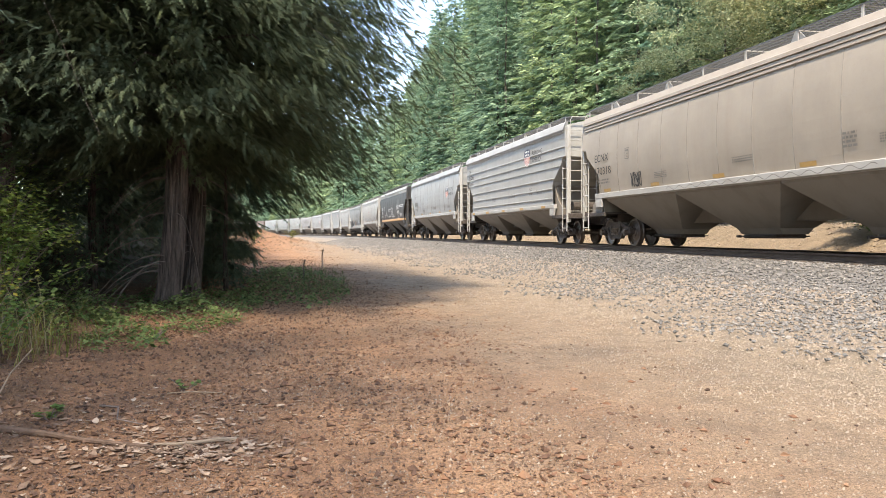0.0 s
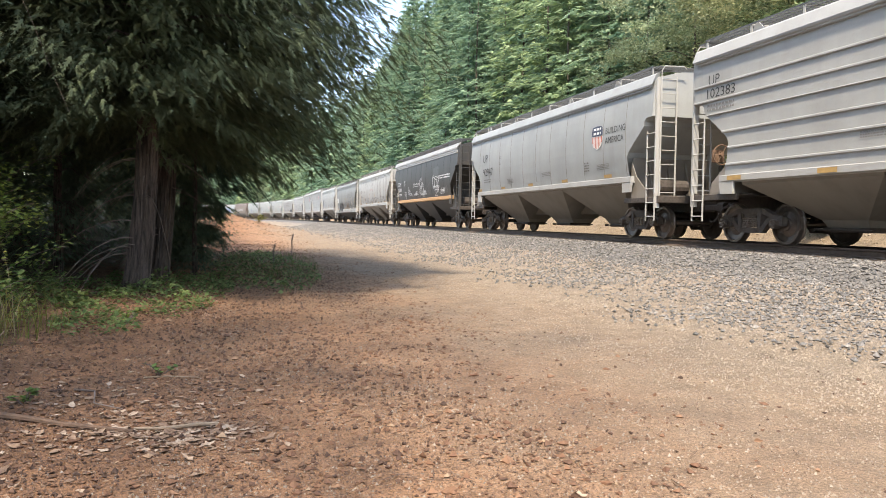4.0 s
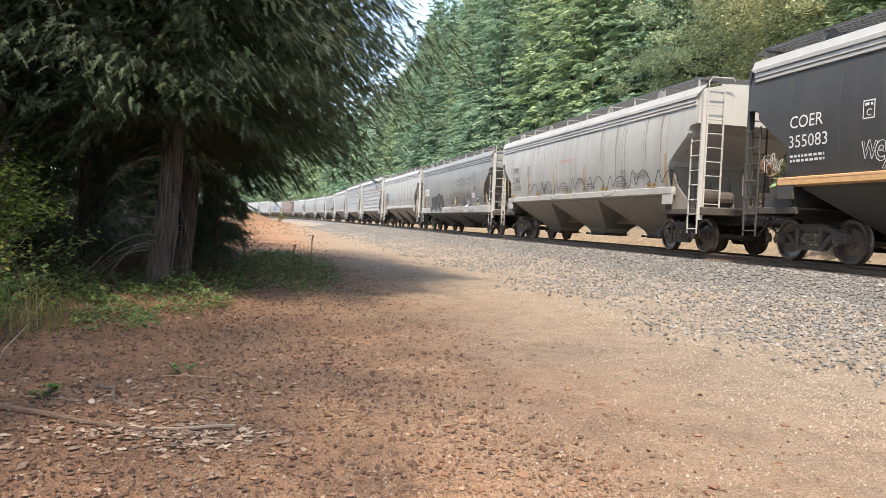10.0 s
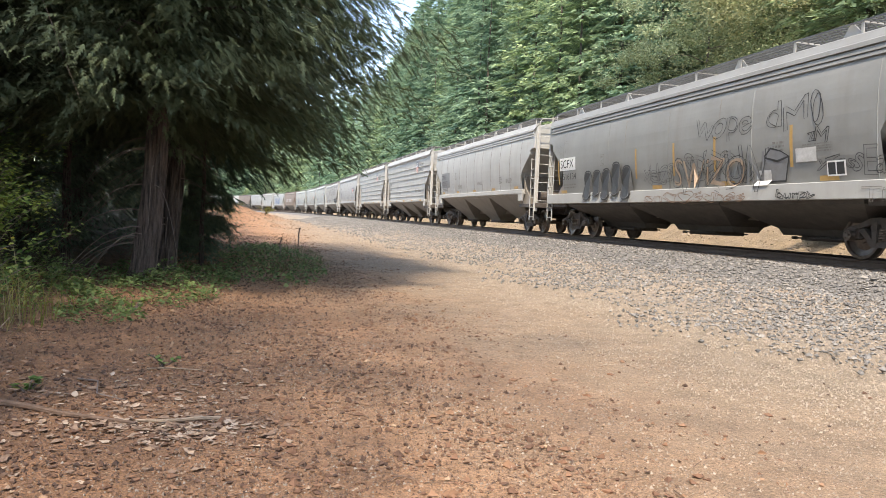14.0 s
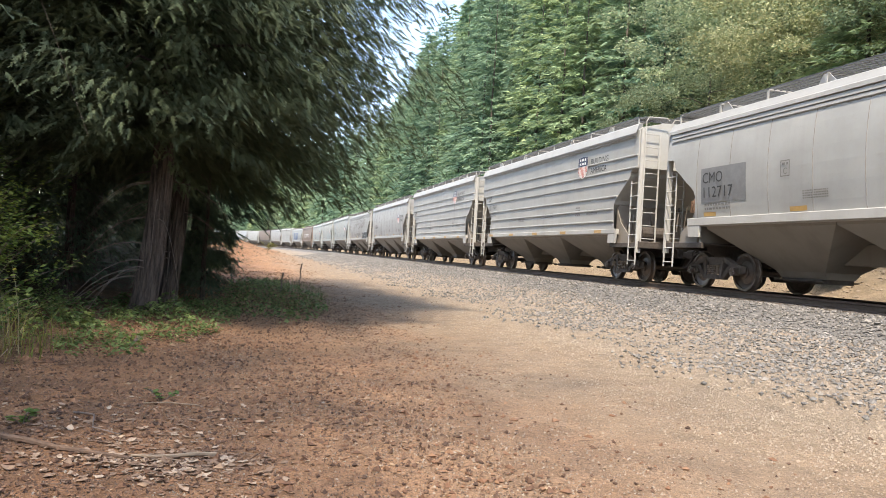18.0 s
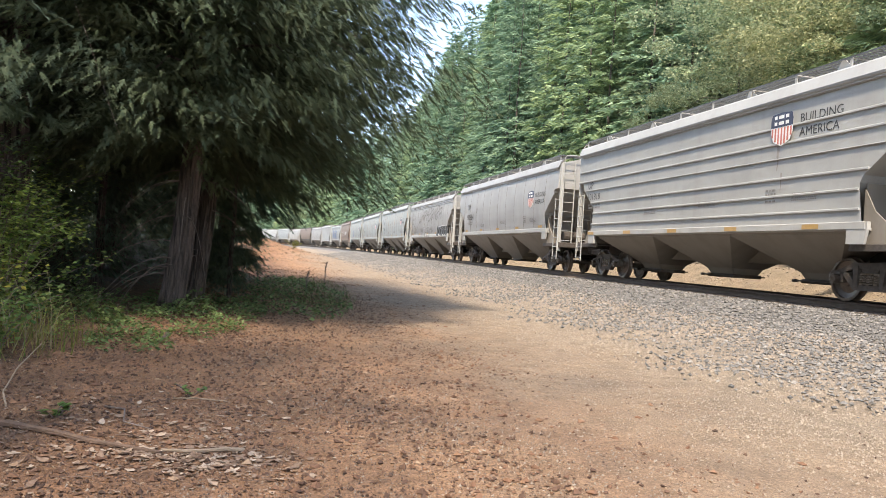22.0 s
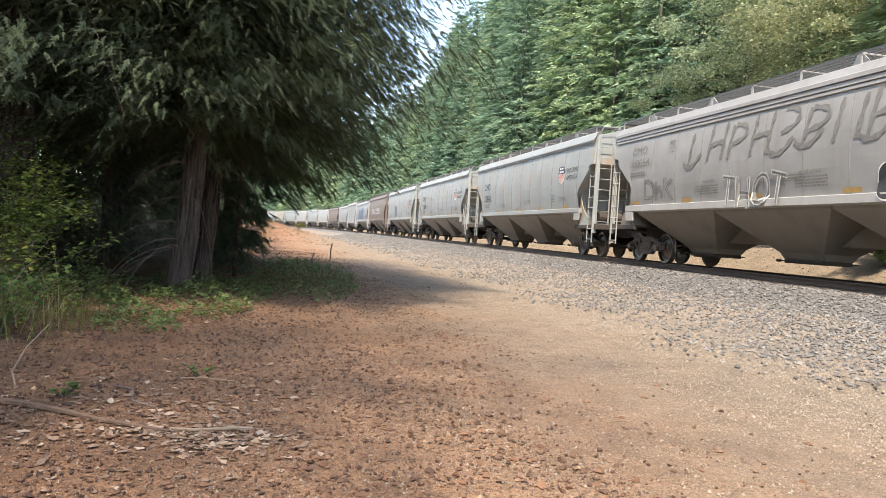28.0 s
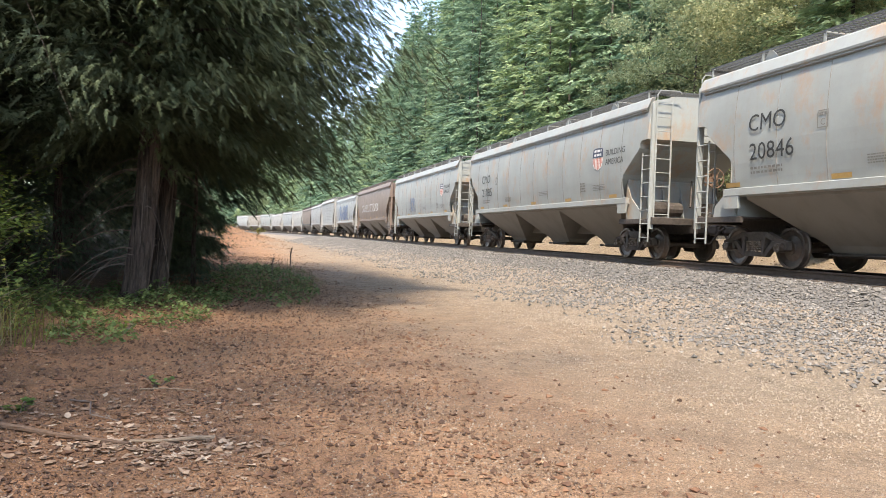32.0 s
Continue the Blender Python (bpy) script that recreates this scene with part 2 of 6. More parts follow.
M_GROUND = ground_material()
M_BALLAST = island("ballast_rock", [(0.0, (0.034, 0.031, 0.030)), (0.4, (0.074, 0.068, 0.063)), (0.75, (0.125, 0.113, 0.103)), (1.0, (0.27, 0.24, 0.205))])
M_BED = plain("ballast_fines", (0.135, 0.125, 0.115), 0.95, 0, 0.5, 9, 0.8)
M_PEBBLE = island("path_pebble", [(0.0, (0.18, 0.13, 0.095)), (0.5, (0.31, 0.245, 0.18)), (1.0, (0.36, 0.30, 0.235))], grit=((0.12, 0.09, 0.07), (0.42, 0.35, 0.28)))
M_CHIP = island("forest_chaff", [(0.0, (0.035, 0.02, 0.014)), (0.45, (0.11, 0.06, 0.04)), (0.8, (0.22, 0.135, 0.082)), (1.0, (0.42, 0.30, 0.20))], grit=((0.05, 0.03, 0.02), (0.3, 0.2, 0.14)))
M_GRIT = island("path_grit", [(0.0, (0.10, 0.075, 0.055)), (0.4, (0.22, 0.175, 0.13)), (0.85, (0.34, 0.28, 0.215)), (1.0, (0.42, 0.36, 0.29))], grit=((0.12, 0.09, 0.07), (0.38, 0.31, 0.25)))
M_LITTER = island("dry_litter", [(0.0, (0.08, 0.040, 0.024)), (0.6, (0.20, 0.098, 0.052)), (0.93, (0.30, 0.168, 0.095)), (1.0, (0.46, 0.33, 0.21))], grit=((0.05, 0.03, 0.02), (0.22, 0.12, 0.075)))
M_CONE = island("dark_cone_scales", [(0.0, (0.055, 0.030, 0.018)), (0.7, (0.135, 0.072, 0.044)), (1.0, (0.22, 0.13, 0.08))], grit=((0.02, 0.012, 0.009), (0.12, 0.07, 0.05)))
M_CLOD = island("dry_earth_clod", [(0.0, (0.16, 0.10, 0.062)), (0.6, (0.26, 0.17, 0.108)), (1.0, (0.34, 0.24, 0.16))], grit=((0.12, 0.075, 0.05), (0.33, 0.22, 0.15)))
M_RAIL = plain("rail_steel", (0.12, 0.085, 0.065), 0.6, 0.3, 0.3, 8)
M_TIE = plain("creosoted_wood", (0.09, 0.07, 0.055), 0.9, 0, 0.4, 12, 0.5)
M_TRUCK = plain("grimy_cast_steel", (0.08, 0.064, 0.053), 0.75, 0.2, 0.4, 10, 0.4)
M_WHEEL = plain("rolled_wheel_steel", (0.15, 0.12, 0.10), 0.38, 0.6, 0.3, 10, 0.2)
M_SPRING = plain("spring_steel", (0.16, 0.12, 0.09), 0.6, 0.4, 0.3, 20)
M_GRATE = plain("galvanised_grating", (0.13, 0.13, 0.127), 0.5, 0.5, 0.2, 12)
M_DARKGEAR = plain("dark_brake_gear", (0.085, 0.07, 0.06), 0.7, 0.3, 0.4, 12)
M_RUST = plain("rusted_lever", (0.20, 0.125, 0.085), 0.8, 0.1, 0.4, 12)
M_BLACKINK = plain("black_stencil", (0.035, 0.035, 0.035), 0.6, 0, 0.3, 8)
M_GREYINK = plain("faded_stencil", (0.19, 0.18, 0.165), 0.7, 0, 0.3, 8)
M_WHITEINK = plain("white_stencil", (0.72, 0.71, 0.68), 0.6, 0, 0.1, 8)
M_SEAM = plain("dirt_in_weld", (0.21, 0.19, 0.165), 0.7, 0, 0.3, 8)
# bay grime, its colour darkened further for the shade below the sill
M_BAY = car_paint("hopper_bay_grime_and_shade", (0.235, 0.205, 0.172), (0.10, 0.075, 0.055), 0.7)
# deep-sill car: dirt and the sill's shade together in one dark colour
M_DARKBAY = plain("dirty_shaded_hopper_bay", (0.085, 0.075, 0.066), 0.8, 0, 0.3, 4)
M_DRIP = plain("dirt_drip", (0.25, 0.225, 0.20), 0.7, 0, 0.3, 6)
M_FADED = plain("faded_white_spray", (0.48, 0.47, 0.45), 0.7, 0, 0.25, 6)
M_TANSPRAY = plain("faded_tan_spray", (0.37, 0.275, 0.20), 0.7, 0, 0.3, 5)
M_BLACKPATCH = plain("painted_out_black", (0.050, 0.048, 0.047), 0.45, 0, 0.2, 5)
M_PANEL = plain("faded_grey_panel", (0.19, 0.19, 0.19), 0.6, 0, 0.15, 5)
M_YELLOW = plain("yellow_reflector", (0.42, 0.26, 0.09), 0.5, 0, 0.15, 8)
M_RED = plain("red_paint", (0.52, 0.17, 0.13), 0.6, 0, 0.2, 8)
M_NAVY = plain("navy_paint", (0.05, 0.06, 0.10), 0.6, 0, 0.2, 8)
M_ORANGE = plain("orange_stripe", (0.56, 0.33, 0.15), 0.55, 0, 0.2, 5)
M_PINK = plain("faded_red_line", (0.60, 0.32, 0.28), 0.6, 0, 0.15, 6)
M_BLUE = plain("blue_spray", (0.12, 0.17, 0.28), 0.6, 0, 0.2, 8)
M_PALEWHITE = plain("white_paint", (0.74, 0.73, 0.70), 0.55, 0, 0.12, 4)
M_BARK = bark("fissured_bark", (0.024, 0.017, 0.014), (0.145, 0.108, 0.09))
M_BARK2 = bark("grey_bark", (0.05, 0.042, 0.035), (0.16, 0.13, 0.11))
M_TWIG = plain("bare_twig", (0.17, 0.13, 0.11), 0.9, 0, 0.3, 12)
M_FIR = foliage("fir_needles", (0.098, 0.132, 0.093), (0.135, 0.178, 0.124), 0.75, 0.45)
# slope foliage: colours lifted past real leaves to paint in the haze
M_HILLFIR = foliage("haze_pale_pine_needles", (0.135, 0.22, 0.16), (0.36, 0.48, 0.335), 0.6, 0.45)
M_DRYLEAF = foliage("paling_oak_leaves", (0.165, 0.20, 0.11), (0.46, 0.465, 0.29), 0.6, 0.45)
M_LEAF = foliage("haze_pale_oak_leaves", (0.15, 0.212, 0.125), (0.45, 0.49, 0.31), 0.6, 0.45)
M_BUSH = foliage("bramble_leaves", (0.07, 0.138, 0.045), (0.275, 0.365, 0.125), 0.5, 0.5)
M_WEED = foliage("shaded_weeds", (0.08, 0.135, 0.05), (0.26, 0.32, 0.13), 0.6, 0.4)
M_YELLOWLEAF = foliage("yellowing_leaves", (0.20, 0.26, 0.05), (0.60, 0.46, 0.10), 0.55, 0.45)
M_STRAW = foliage("dry_straw", (0.24, 0.20, 0.12), (0.42, 0.36, 0.23), 0.7, 0.3)
M_GRASS = foliage("dry_and_green_grass", (0.07, 0.11, 0.03), (0.26, 0.25, 0.10), 0.7, 0.3)


# ---------- mesh helpers ----------
class Shape:
    """Collects vertices and faces of one mesh."""

    def __init__(self):
        self.v, self.f = [], []

    def add(self, verts, faces):
        o = len(self.v)
        self.v += [tuple(p) for p in verts]
        self.f += [tuple(o + i for i in q) for q in faces]
        return self

    def box(self, x0, y0, z0, x1, y1, z1, bevel=0.0):
        """A box, with its long edges chamfered."""
        c = min(bevel, abs(x1 - x0) / 3, abs(y1 - y0) / 3, abs(z1 - z0) / 3)
        if c <= 0:
            v = [(x, y, z) for z in (z0, z1) for x, y in ((x0, y0), (x1, y0), (x1, y1), (x0, y1))]
            return self.add(v, [(3, 2, 1, 0), (4, 5, 6, 7), (0, 1, 5, 4), (1, 2, 6, 5), (2, 3, 7, 6), (3, 0, 4, 7)])
        ring = [(y0 + c, z0), (y1 - c, z0), (y1, z0 + c), (y1, z1 - c), (y1 - c, z1), (y0 + c, z1), (y0, z1 - c), (y0, z0 + c)]
        if abs(x1 - x0) >= max(abs(y1 - y0), abs(z1 - z0)):
            v = [(x, a, b) for x in (x0, x1) for a, b in ring]
        elif abs(y1 - y0) >= abs(z1 - z0):
            r = [(x0 + c, z0), (x1 - c, z0), (x1, z0 + c), (x1, z1 - c), (x1 - c, z1), (x0 + c, z1), (x0, z1 - c), (x0, z0 + c)]
            v = [(a, y, b) for y in (y1, y0) for a, b in r]
        else:
            r = [(x0 + c, y0), (x1 - c, y0), (x1, y0 + c), (x1, y1 - c), (x1 - c, y1), (x0 + c, y1), (x0, y1 - c), (x0, y0 + c)]
            v = [(a, b, z) for z in (z0, z1) for a, b in r]
        f = [(i, (i + 1) % 8, 8 + (i + 1) % 8, 8 + i) for i in range(8)]
        return self.add(v, f + [tuple(range(7, -1, -1)), tuple(range(8, 16))])

    def tube(self, a, b, r, n=6, r2=None):
        a, b = Vector(a), Vector(b)
        q = (b - a).to_track_quat("Z", "Y")
        r2 = r if r2 is None else r2
        v = []
        for p, rr in ((a, r), (b, r2)):
            v += [p + q @ Vector((rr * math.cos(2 * math.pi * i / n), rr * math.sin(2 * math.pi * i / n), 0)) for i in range(n)]
        return self.add(v, [(i, (i + 1) % n, n + (i + 1) % n, n + i) for i in range(n)] + [tuple(range(n - 1, -1, -1)), tuple(range(n, 2 * n))])

    def path(self, pts, r, n=5, taper=None):
        """A round rod along points."""
        pts = [Vector(p) for p in pts]
        v = []
        for i, p in enumerate(pts):
            d = (pts[min(i + 1, len(pts) - 1)] - pts[max(i - 1, 0)]).normalized()
            q = d.to_track_quat("Z", "Y")
            rr = r if taper is None else r + (taper - r) * i / (len(pts) - 1)
            v += [p + q @ Vector((rr * math.cos(2 * math.pi * k / n), rr * math.sin(2 * math.pi * k / n), 0)) for k in range(n)]
        f = []
        for i in range(len(pts) - 1):
            f += [(i * n + k, i * n + (k + 1) % n, (i + 1) * n + (k + 1) % n, (i + 1) * n + k) for k in range(n)]
        return self.add(v, f + [tuple(range(n - 1, -1, -1)), tuple(range((len(pts) - 1) * n, len(pts) * n))])

    def prism(self, poly, y0, y1):
        """A plate: polygon in x, z, from y0 to y1."""
        n = len(poly)
        v = [(x, y, z) for y in (y0, y1) for x, z in poly]
        return self.add(v, [tuple(range(n)), tuple(range(2 * n - 1, n - 1, -1))] + [(i, n + i, n + (i + 1) % n, (i + 1) % n) for i in range(n)])

    def lathe(self, prof, n=20, y0=0.0):
        """Turned about the y axis: rows of radius, y."""
        v = [(r * math.cos(2 * math.pi * k / n), y0 + y, r * math.sin(2 * math.pi * k / n)) for r, y in prof for k in range(n)]
        f = []
        for i in range(len(prof) - 1):
            f += [(i * n + k, (i + 1) * n + k, (i + 1) * n + (k + 1) % n, i * n + (k + 1) % n) for k in range(n)]
        return self.add(v, f)

    def mesh(self, name, smooth_faces=False):
        me = bpy.data.meshes.new(name)
        me.from_pydata(self.v, [], self.f)
        if smooth_faces:
            me.polygons.foreach_set("use_smooth", [True] * len(me.polygons))
        me.update()
        return me


def repair(me):
    """Makes the normals of a closed mesh face outwards."""
    bm = bmesh.new()
    bm.from_mesh(me)
    bmesh.ops.remove_doubles(bm, verts=bm.verts, dist=0.0002)
    bmesh.ops.recalc_face_normals(bm, faces=bm.faces)
    bm.to_mesh(me)
    bm.free()
    return me


CACHE = {}


def shared(key, build, closed=True):
    if key not in CACHE:
        me = build().mesh(key[0] if isinstance(key, tuple) else key)
        CACHE[key] = repair(me) if closed else me
    return CACHE[key]


def part(name, me, material, parent, label="", m=None):
    """One mesh object under a thing or a part; the material sits on the object."""
    ob = new(name, me)
    if not me.materials:
        me.materials.append(None)
    ob.material_slots[0].link = "OBJECT"
    ob.material_slots[0].material = material
    ob.parent = parent
    if m is not None:
        ob.matrix_basis = m
    if label:
        ob["label"] = label
    return ob


def thing(name, me, material, label, category, group="", kind="", m=None):
    ob = part(name, me, material, None, "", m)
    return tagged(ob, label, category, group, kind)


# ---------- ground, line ----------
def axis(near, far, n):
    t = np.linspace(-1, 1, n)
    return np.sign(t) * (near * np.abs(t) + (far - near) * np.abs(t) ** 6)


def build_ground():
    xs, ys = axis(55, 2600, 240), axis(75, 2600, 280) + 25
    X, Y = np.meshgrid(xs, ys)
    Z = ground_height(X, Y)
    v = np.stack([X, Y, Z], -1).reshape(-1, 3).tolist()
    nx, ny = len(xs), len(ys)
    f = [(j * nx + i, j * nx + i + 1, (j + 1) * nx + i + 1, (j + 1) * nx + i) for j in range(ny - 1) for i in range(nx - 1)]
    sh = Shape()
    sh.v, sh.f = v, f
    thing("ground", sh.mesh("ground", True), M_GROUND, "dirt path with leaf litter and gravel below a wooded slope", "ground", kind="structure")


def sweep(profile, s0, s1, step):
    """A closed profile of u, z drawn along the line."""
    ss = np.arange(s0, s1 + 0.1, step)
    v, f, n = [], [], len(profile)
    for s in ss:
        for u, z in profile:
            x, y, _ = track(s, u)
            v.append((x, y, z))
    for i in range(len(ss) - 1):
        f += [(i * n + k, i * n + (k + 1) % n, (i + 1) * n + (k + 1) % n, (i + 1) * n + k) for k in range(n)]
    f += [tuple(range(n)), tuple(range(len(v) - 1, len(v) - n - 1, -1))]
    sh = Shape()
    sh.v, sh.f = v, f
    return sh


def build_line():
    z = RAIL_Z
    bed = [(TRACK_U - 4.6, 0.02), (TRACK_U - 4.2, 0.12), (TRACK_U - 2.0, z - 0.24), (TRACK_U - 1.55, z - 0.2), (TRACK_U + 1.55, z - 0.2), (TRACK_U + 2.0, z - 0.24), (TRACK_U + 3.6, 0.12), (TRACK_U + 3.6, -0.4), (TRACK_U - 4.6, -0.4)]
    thing("ballast_bed", repair(sweep(bed, -60, 420, 4).mesh("ballast_bed")), M_BED, "grey crushed stone ballast bed under the line", "ballast", kind="structure")
    line = new("railway_track")
    tagged(line, "rusty steel rails on dark sleepers in grey ballast", "railway track", kind="structure")
    for side in (-1, 1):
        c = TRACK_U + side * 0.755
        prof = [(c - 0.07, z - 0.17), (c + 0.07, z - 0.17), (c + 0.07, z - 0.155), (c + 0.01, z - 0.135), (c + 0.01, z - 0.045), (c + 0.036, z - 0.035),
                (c + 0.036, z - 0.006), (c + 0.028, z), (c - 0.028, z), (c - 0.036, z - 0.006), (c - 0.036, z - 0.035), (c - 0.01, z - 0.045), (c - 0.01, z - 0.135), (c - 0.07, z - 0.155)]
        part("rail", repair(sweep(prof, -60, 420, 3).mesh("rail")), M_RAIL, line)
    tie = shared("sleeper", lambda: Shape().box(-0.115, -1.3, -0.18, 0.115, 1.3, 0, 0.012))
    for i in range(230):
        x, y, h = track(1.0 + i * 0.52)
        part("sleeper", tie, M_TIE, line, m=pose(x, y, z - 0.165 + 0.004 * math.sin(i * 2.1), 0, 0, 90 + math.degrees(h)))


build_ground()
build_line()

# ---------- the train ----------
CLASSES = {  # eave length, eave, sill top, sill depth above the rail; ribbed sides; bays
    "long": (16.8, 4.27, 1.76, 0.17, False, 3),
    "mid": (16.3, 4.10, 1.74, 0.19, False, 3),
    "deep": (16.7, 3.98, 1.46, 0.34, False, 3),
    "ribbed": (15.2, 4.42, 1.56, 0.15, True, 3),
}
WHEEL_R = 0.457
FLOOR_Z = 1.12     # end platform above the rail


def side_y(z, eave, ribbed):
    if ribbed:
        return 1.56
    k = (z - 2.95) / (eave - 2.95 if z > 2.95 else 1.3)
    return 1.50 + 0.115 * (1 - k * k)


END_CUT = [(1.2, 1.22), (1.95, 1.34), (2.3, 1.38), (2.44, 1.30), (3.02, 0.50), (3.10, 0.42), (3.22, 0.40), (3.30, 0.30), (3.32, 0.0)]


def edge_x(z, half):
    """Where the side sheet ends, at height z: a notch under the end wall."""
    return half - float(np.interp(z, [a for a, b in END_CUT], [b for a, b in END_CUT]))


def body_shape(cls):
    """Closed shell: curved sides, low roof, ends that step in below the end wall."""
    L, eave, sill, depth, ribbed, bays = CLASSES[cls]
    h = L / 2
    zs = sorted(z for z in (sill - 0.02, 1.95, 2.3, 2.44, 2.7, 3.02, 3.10, 3.22, 3.30, 3.32, 3.5, 3.7, 3.9, eave - 0.12, eave) if sill - 0.03 <= z <= eave)
    rim = [(edge_x(z, h), side_y(z, eave, ribbed), z) for z in zs]
    roof = [(1.42, eave + 0.1), (0.75, eave + 0.26), (0, eave + 0.3), (-0.75, eave + 0.26), (-1.42, eave + 0.1)]
    sh = Shape()
    for a, b in zip(rim, rim[1:]):
        for sy in (1, -1):
            sh.add([(-a[0], sy * a[1], a[2]), (a[0], sy * a[1], a[2]), (b[0], sy * b[1], b[2]), (-b[0], sy * b[1], b[2])], [(0, 1, 2, 3)])
        for e in (1, -1):
            if a[2] >= 2.29:
                sh.add([(e * a[0], a[1], a[2]), (e * a[0], -a[1], a[2]), (e * b[0], -b[1], b[2]), (e * b[0], b[1], b[2])], [(0, 1, 2, 3)])
            else:      # slope sheet runs on inwards between the side sheets
                ia, ib = (h - 1.38 - 0.95 * (2.3 - v[2]) for v in (a, b))
                sh.add([(e * ia, a[1], a[2]), (e * ia, -a[1], a[2]), (e * ib, -b[1], b[2]), (e * ib, b[1], b[2])], [(0, 1, 2, 3)])
    top = [(rim[-1][1], eave)] + roof + [(-rim[-1][1], eave)]
    for a, b in zip(top, top[1:]):
        sh.add([(-h, *a), (h, *a), (h, *b), (-h, *b)], [(0, 1, 2, 3)])
    for e in (1, -1):
        sh.add([(e * h, *p) for p in top], [tuple(range(len(top)))])
    x, y, z = rim[0]
    x = h - 1.38 - 0.95 * (2.3 - z)
    sh.add([(-x, -y, z), (x, -y, z), (x, y, z), (-x, y, z)], [(0, 1, 2, 3)])
    return sh


def eave_shape(cls, stepped):
    """Roof-edge fascia of one side: a deep rolled section in steps, or a single lip."""
    L, eave, *_, ribbed, bays = CLASSES[cls]
    h = L / 2
    if stepped:
        prof = [(-0.12, -0.32), (0.02, -0.32), (0.035, -0.31), (0.035, -0.24), (0.012, -0.23), (0.055, -0.22), (0.06, -0.13), (0.035, -0.12), (0.09, -0.11), (0.10, -0.02), (0.075, 0.0), (0.01, 0.16), (-0.12, 0.215)]
    else:
        prof = [(-0.12, -0.20), (0.03, -0.20), (0.05, -0.185), (0.05, -0.15), (0.085, -0.135), (0.10, -0.09), (0.01, 0.16), (-0.03, 0.20), (-0.12, 0.215)]
    n = len(prof)
    v = [(e * (h - (0.16 if b < -0.1 else 0.02)), side_y(min(eave + b, eave), eave, ribbed) + a, eave + b) for e in (-1, 1) for a, b in prof]
    return Shape().add(v, [(i, (i + 1) % n, n + (i + 1) % n, n + i) for i in range(n)] + [tuple(range(n)), tuple(range(2 * n - 1, n - 1, -1))])


def seam_shape(cls, z1):
    L, eave, sill, depth, ribbed, bays = CLASSES[cls]
    sh = Shape()
    zs = np.linspace(sill, z1, 9)
    v, f = [], []
    for z in zs:
        y = side_y(z, eave, ribbed)
        v += [(-0.014, y - 0.003, z), (0, y + 0.007, z), (0.014, y - 0.003, z)]
    for i in range(8):
        f += [(3 * i, 3 * i + 1, 3 * i + 4, 3 * i + 3), (3 * i + 1, 3 * i + 2, 3 * i + 5, 3 * i + 4)]
    return sh.add(v, [q[::-1] for q in f])


def bay_shape(pitch, sill, steep=1.4):
    """One hopper bay: a funnel down to its outlet, with a lip."""
    sh, a = Shape(), pitch / 2 - 0.02
    low = max(0.55, a - steep)
    rings = [(a, 1.47, sill - 0.02), (a, 1.45, sill - 0.12), (low + 0.06, 0.46, 0.55), (low, 0.36, 0.40)]
    v = [(sx * x, sy * y, z) for x, y, z in rings for sx, sy in ((-1, -1), (1, -1), (1, 1), (-1, 1))]
    f = [(4 * r + k, 4 * r + (k + 1) % 4, 4 * r + 4 + (k + 1) % 4, 4 * r + 4 + k) for r in range(3) for k in range(4)]
    return sh.add(v, f + [(0, 1, 2, 3), (15, 14, 13, 12)])


def gate_shape():
    sh = Shape()
    sh.box(-0.62, -0.42, 0.30, 0.62, 0.42, 0.40, 0.02)
    for s in (-1, 1):
        sh.tube((-0.72, s * 0.45, 0.35), (0.78, s * 0.45, 0.35), 0.02, 6)
        sh.tube((0.78, s * 0.40, 0.35), (0.78, s * 0.52, 0.35), 0.035, 8)
    return sh


def ladder_shape(width, z0, z1, rungs, post=0.045):
    """Two stiles and round rungs, in the x, z plane."""
    sh = Shape()
    for x in (0, width):
        sh.box(x - post / 2, -0.015, z0, x + post / 2, 0.015, z1, 0.006)
    for i in range(rungs):
        z = z0 + 0.12 + (z1 - z0 - 0.2) * i / (rungs - 1)
        sh.tube((0, 0.012, z), (width, 0.012, z), 0.014, 5)
    return sh


def board_shape(L):
    """Roof walkway of bar grating."""
    sh, h = Shape(), L / 2
    for y in np.linspace(0, 0.62, 5):
        sh.box(-h, y - 0.006, 0, h, y + 0.006, 0.032)
    n = int(L / 0.11)
    for i in range(n + 1):
        x = -h + L * i / n
        sh.box(x - 0.010, 0, 0.004, x + 0.010, 0.62, 0.026)
    return sh


def hatch_shape():
    sh = Shape()
    sh.box(-0.98, -0.30, 0, 0.98, 0.30, 0.10, 0.03).box(-0.94, -0.26, 0.10, 0.94, 0.26, 0.14, 0.02)
    for x in (-0.6, 0.6):
        sh.box(x - 0.03, -0.36, 0.02, x + 0.03, 0.36, 0.17, 0.01)
    return sh


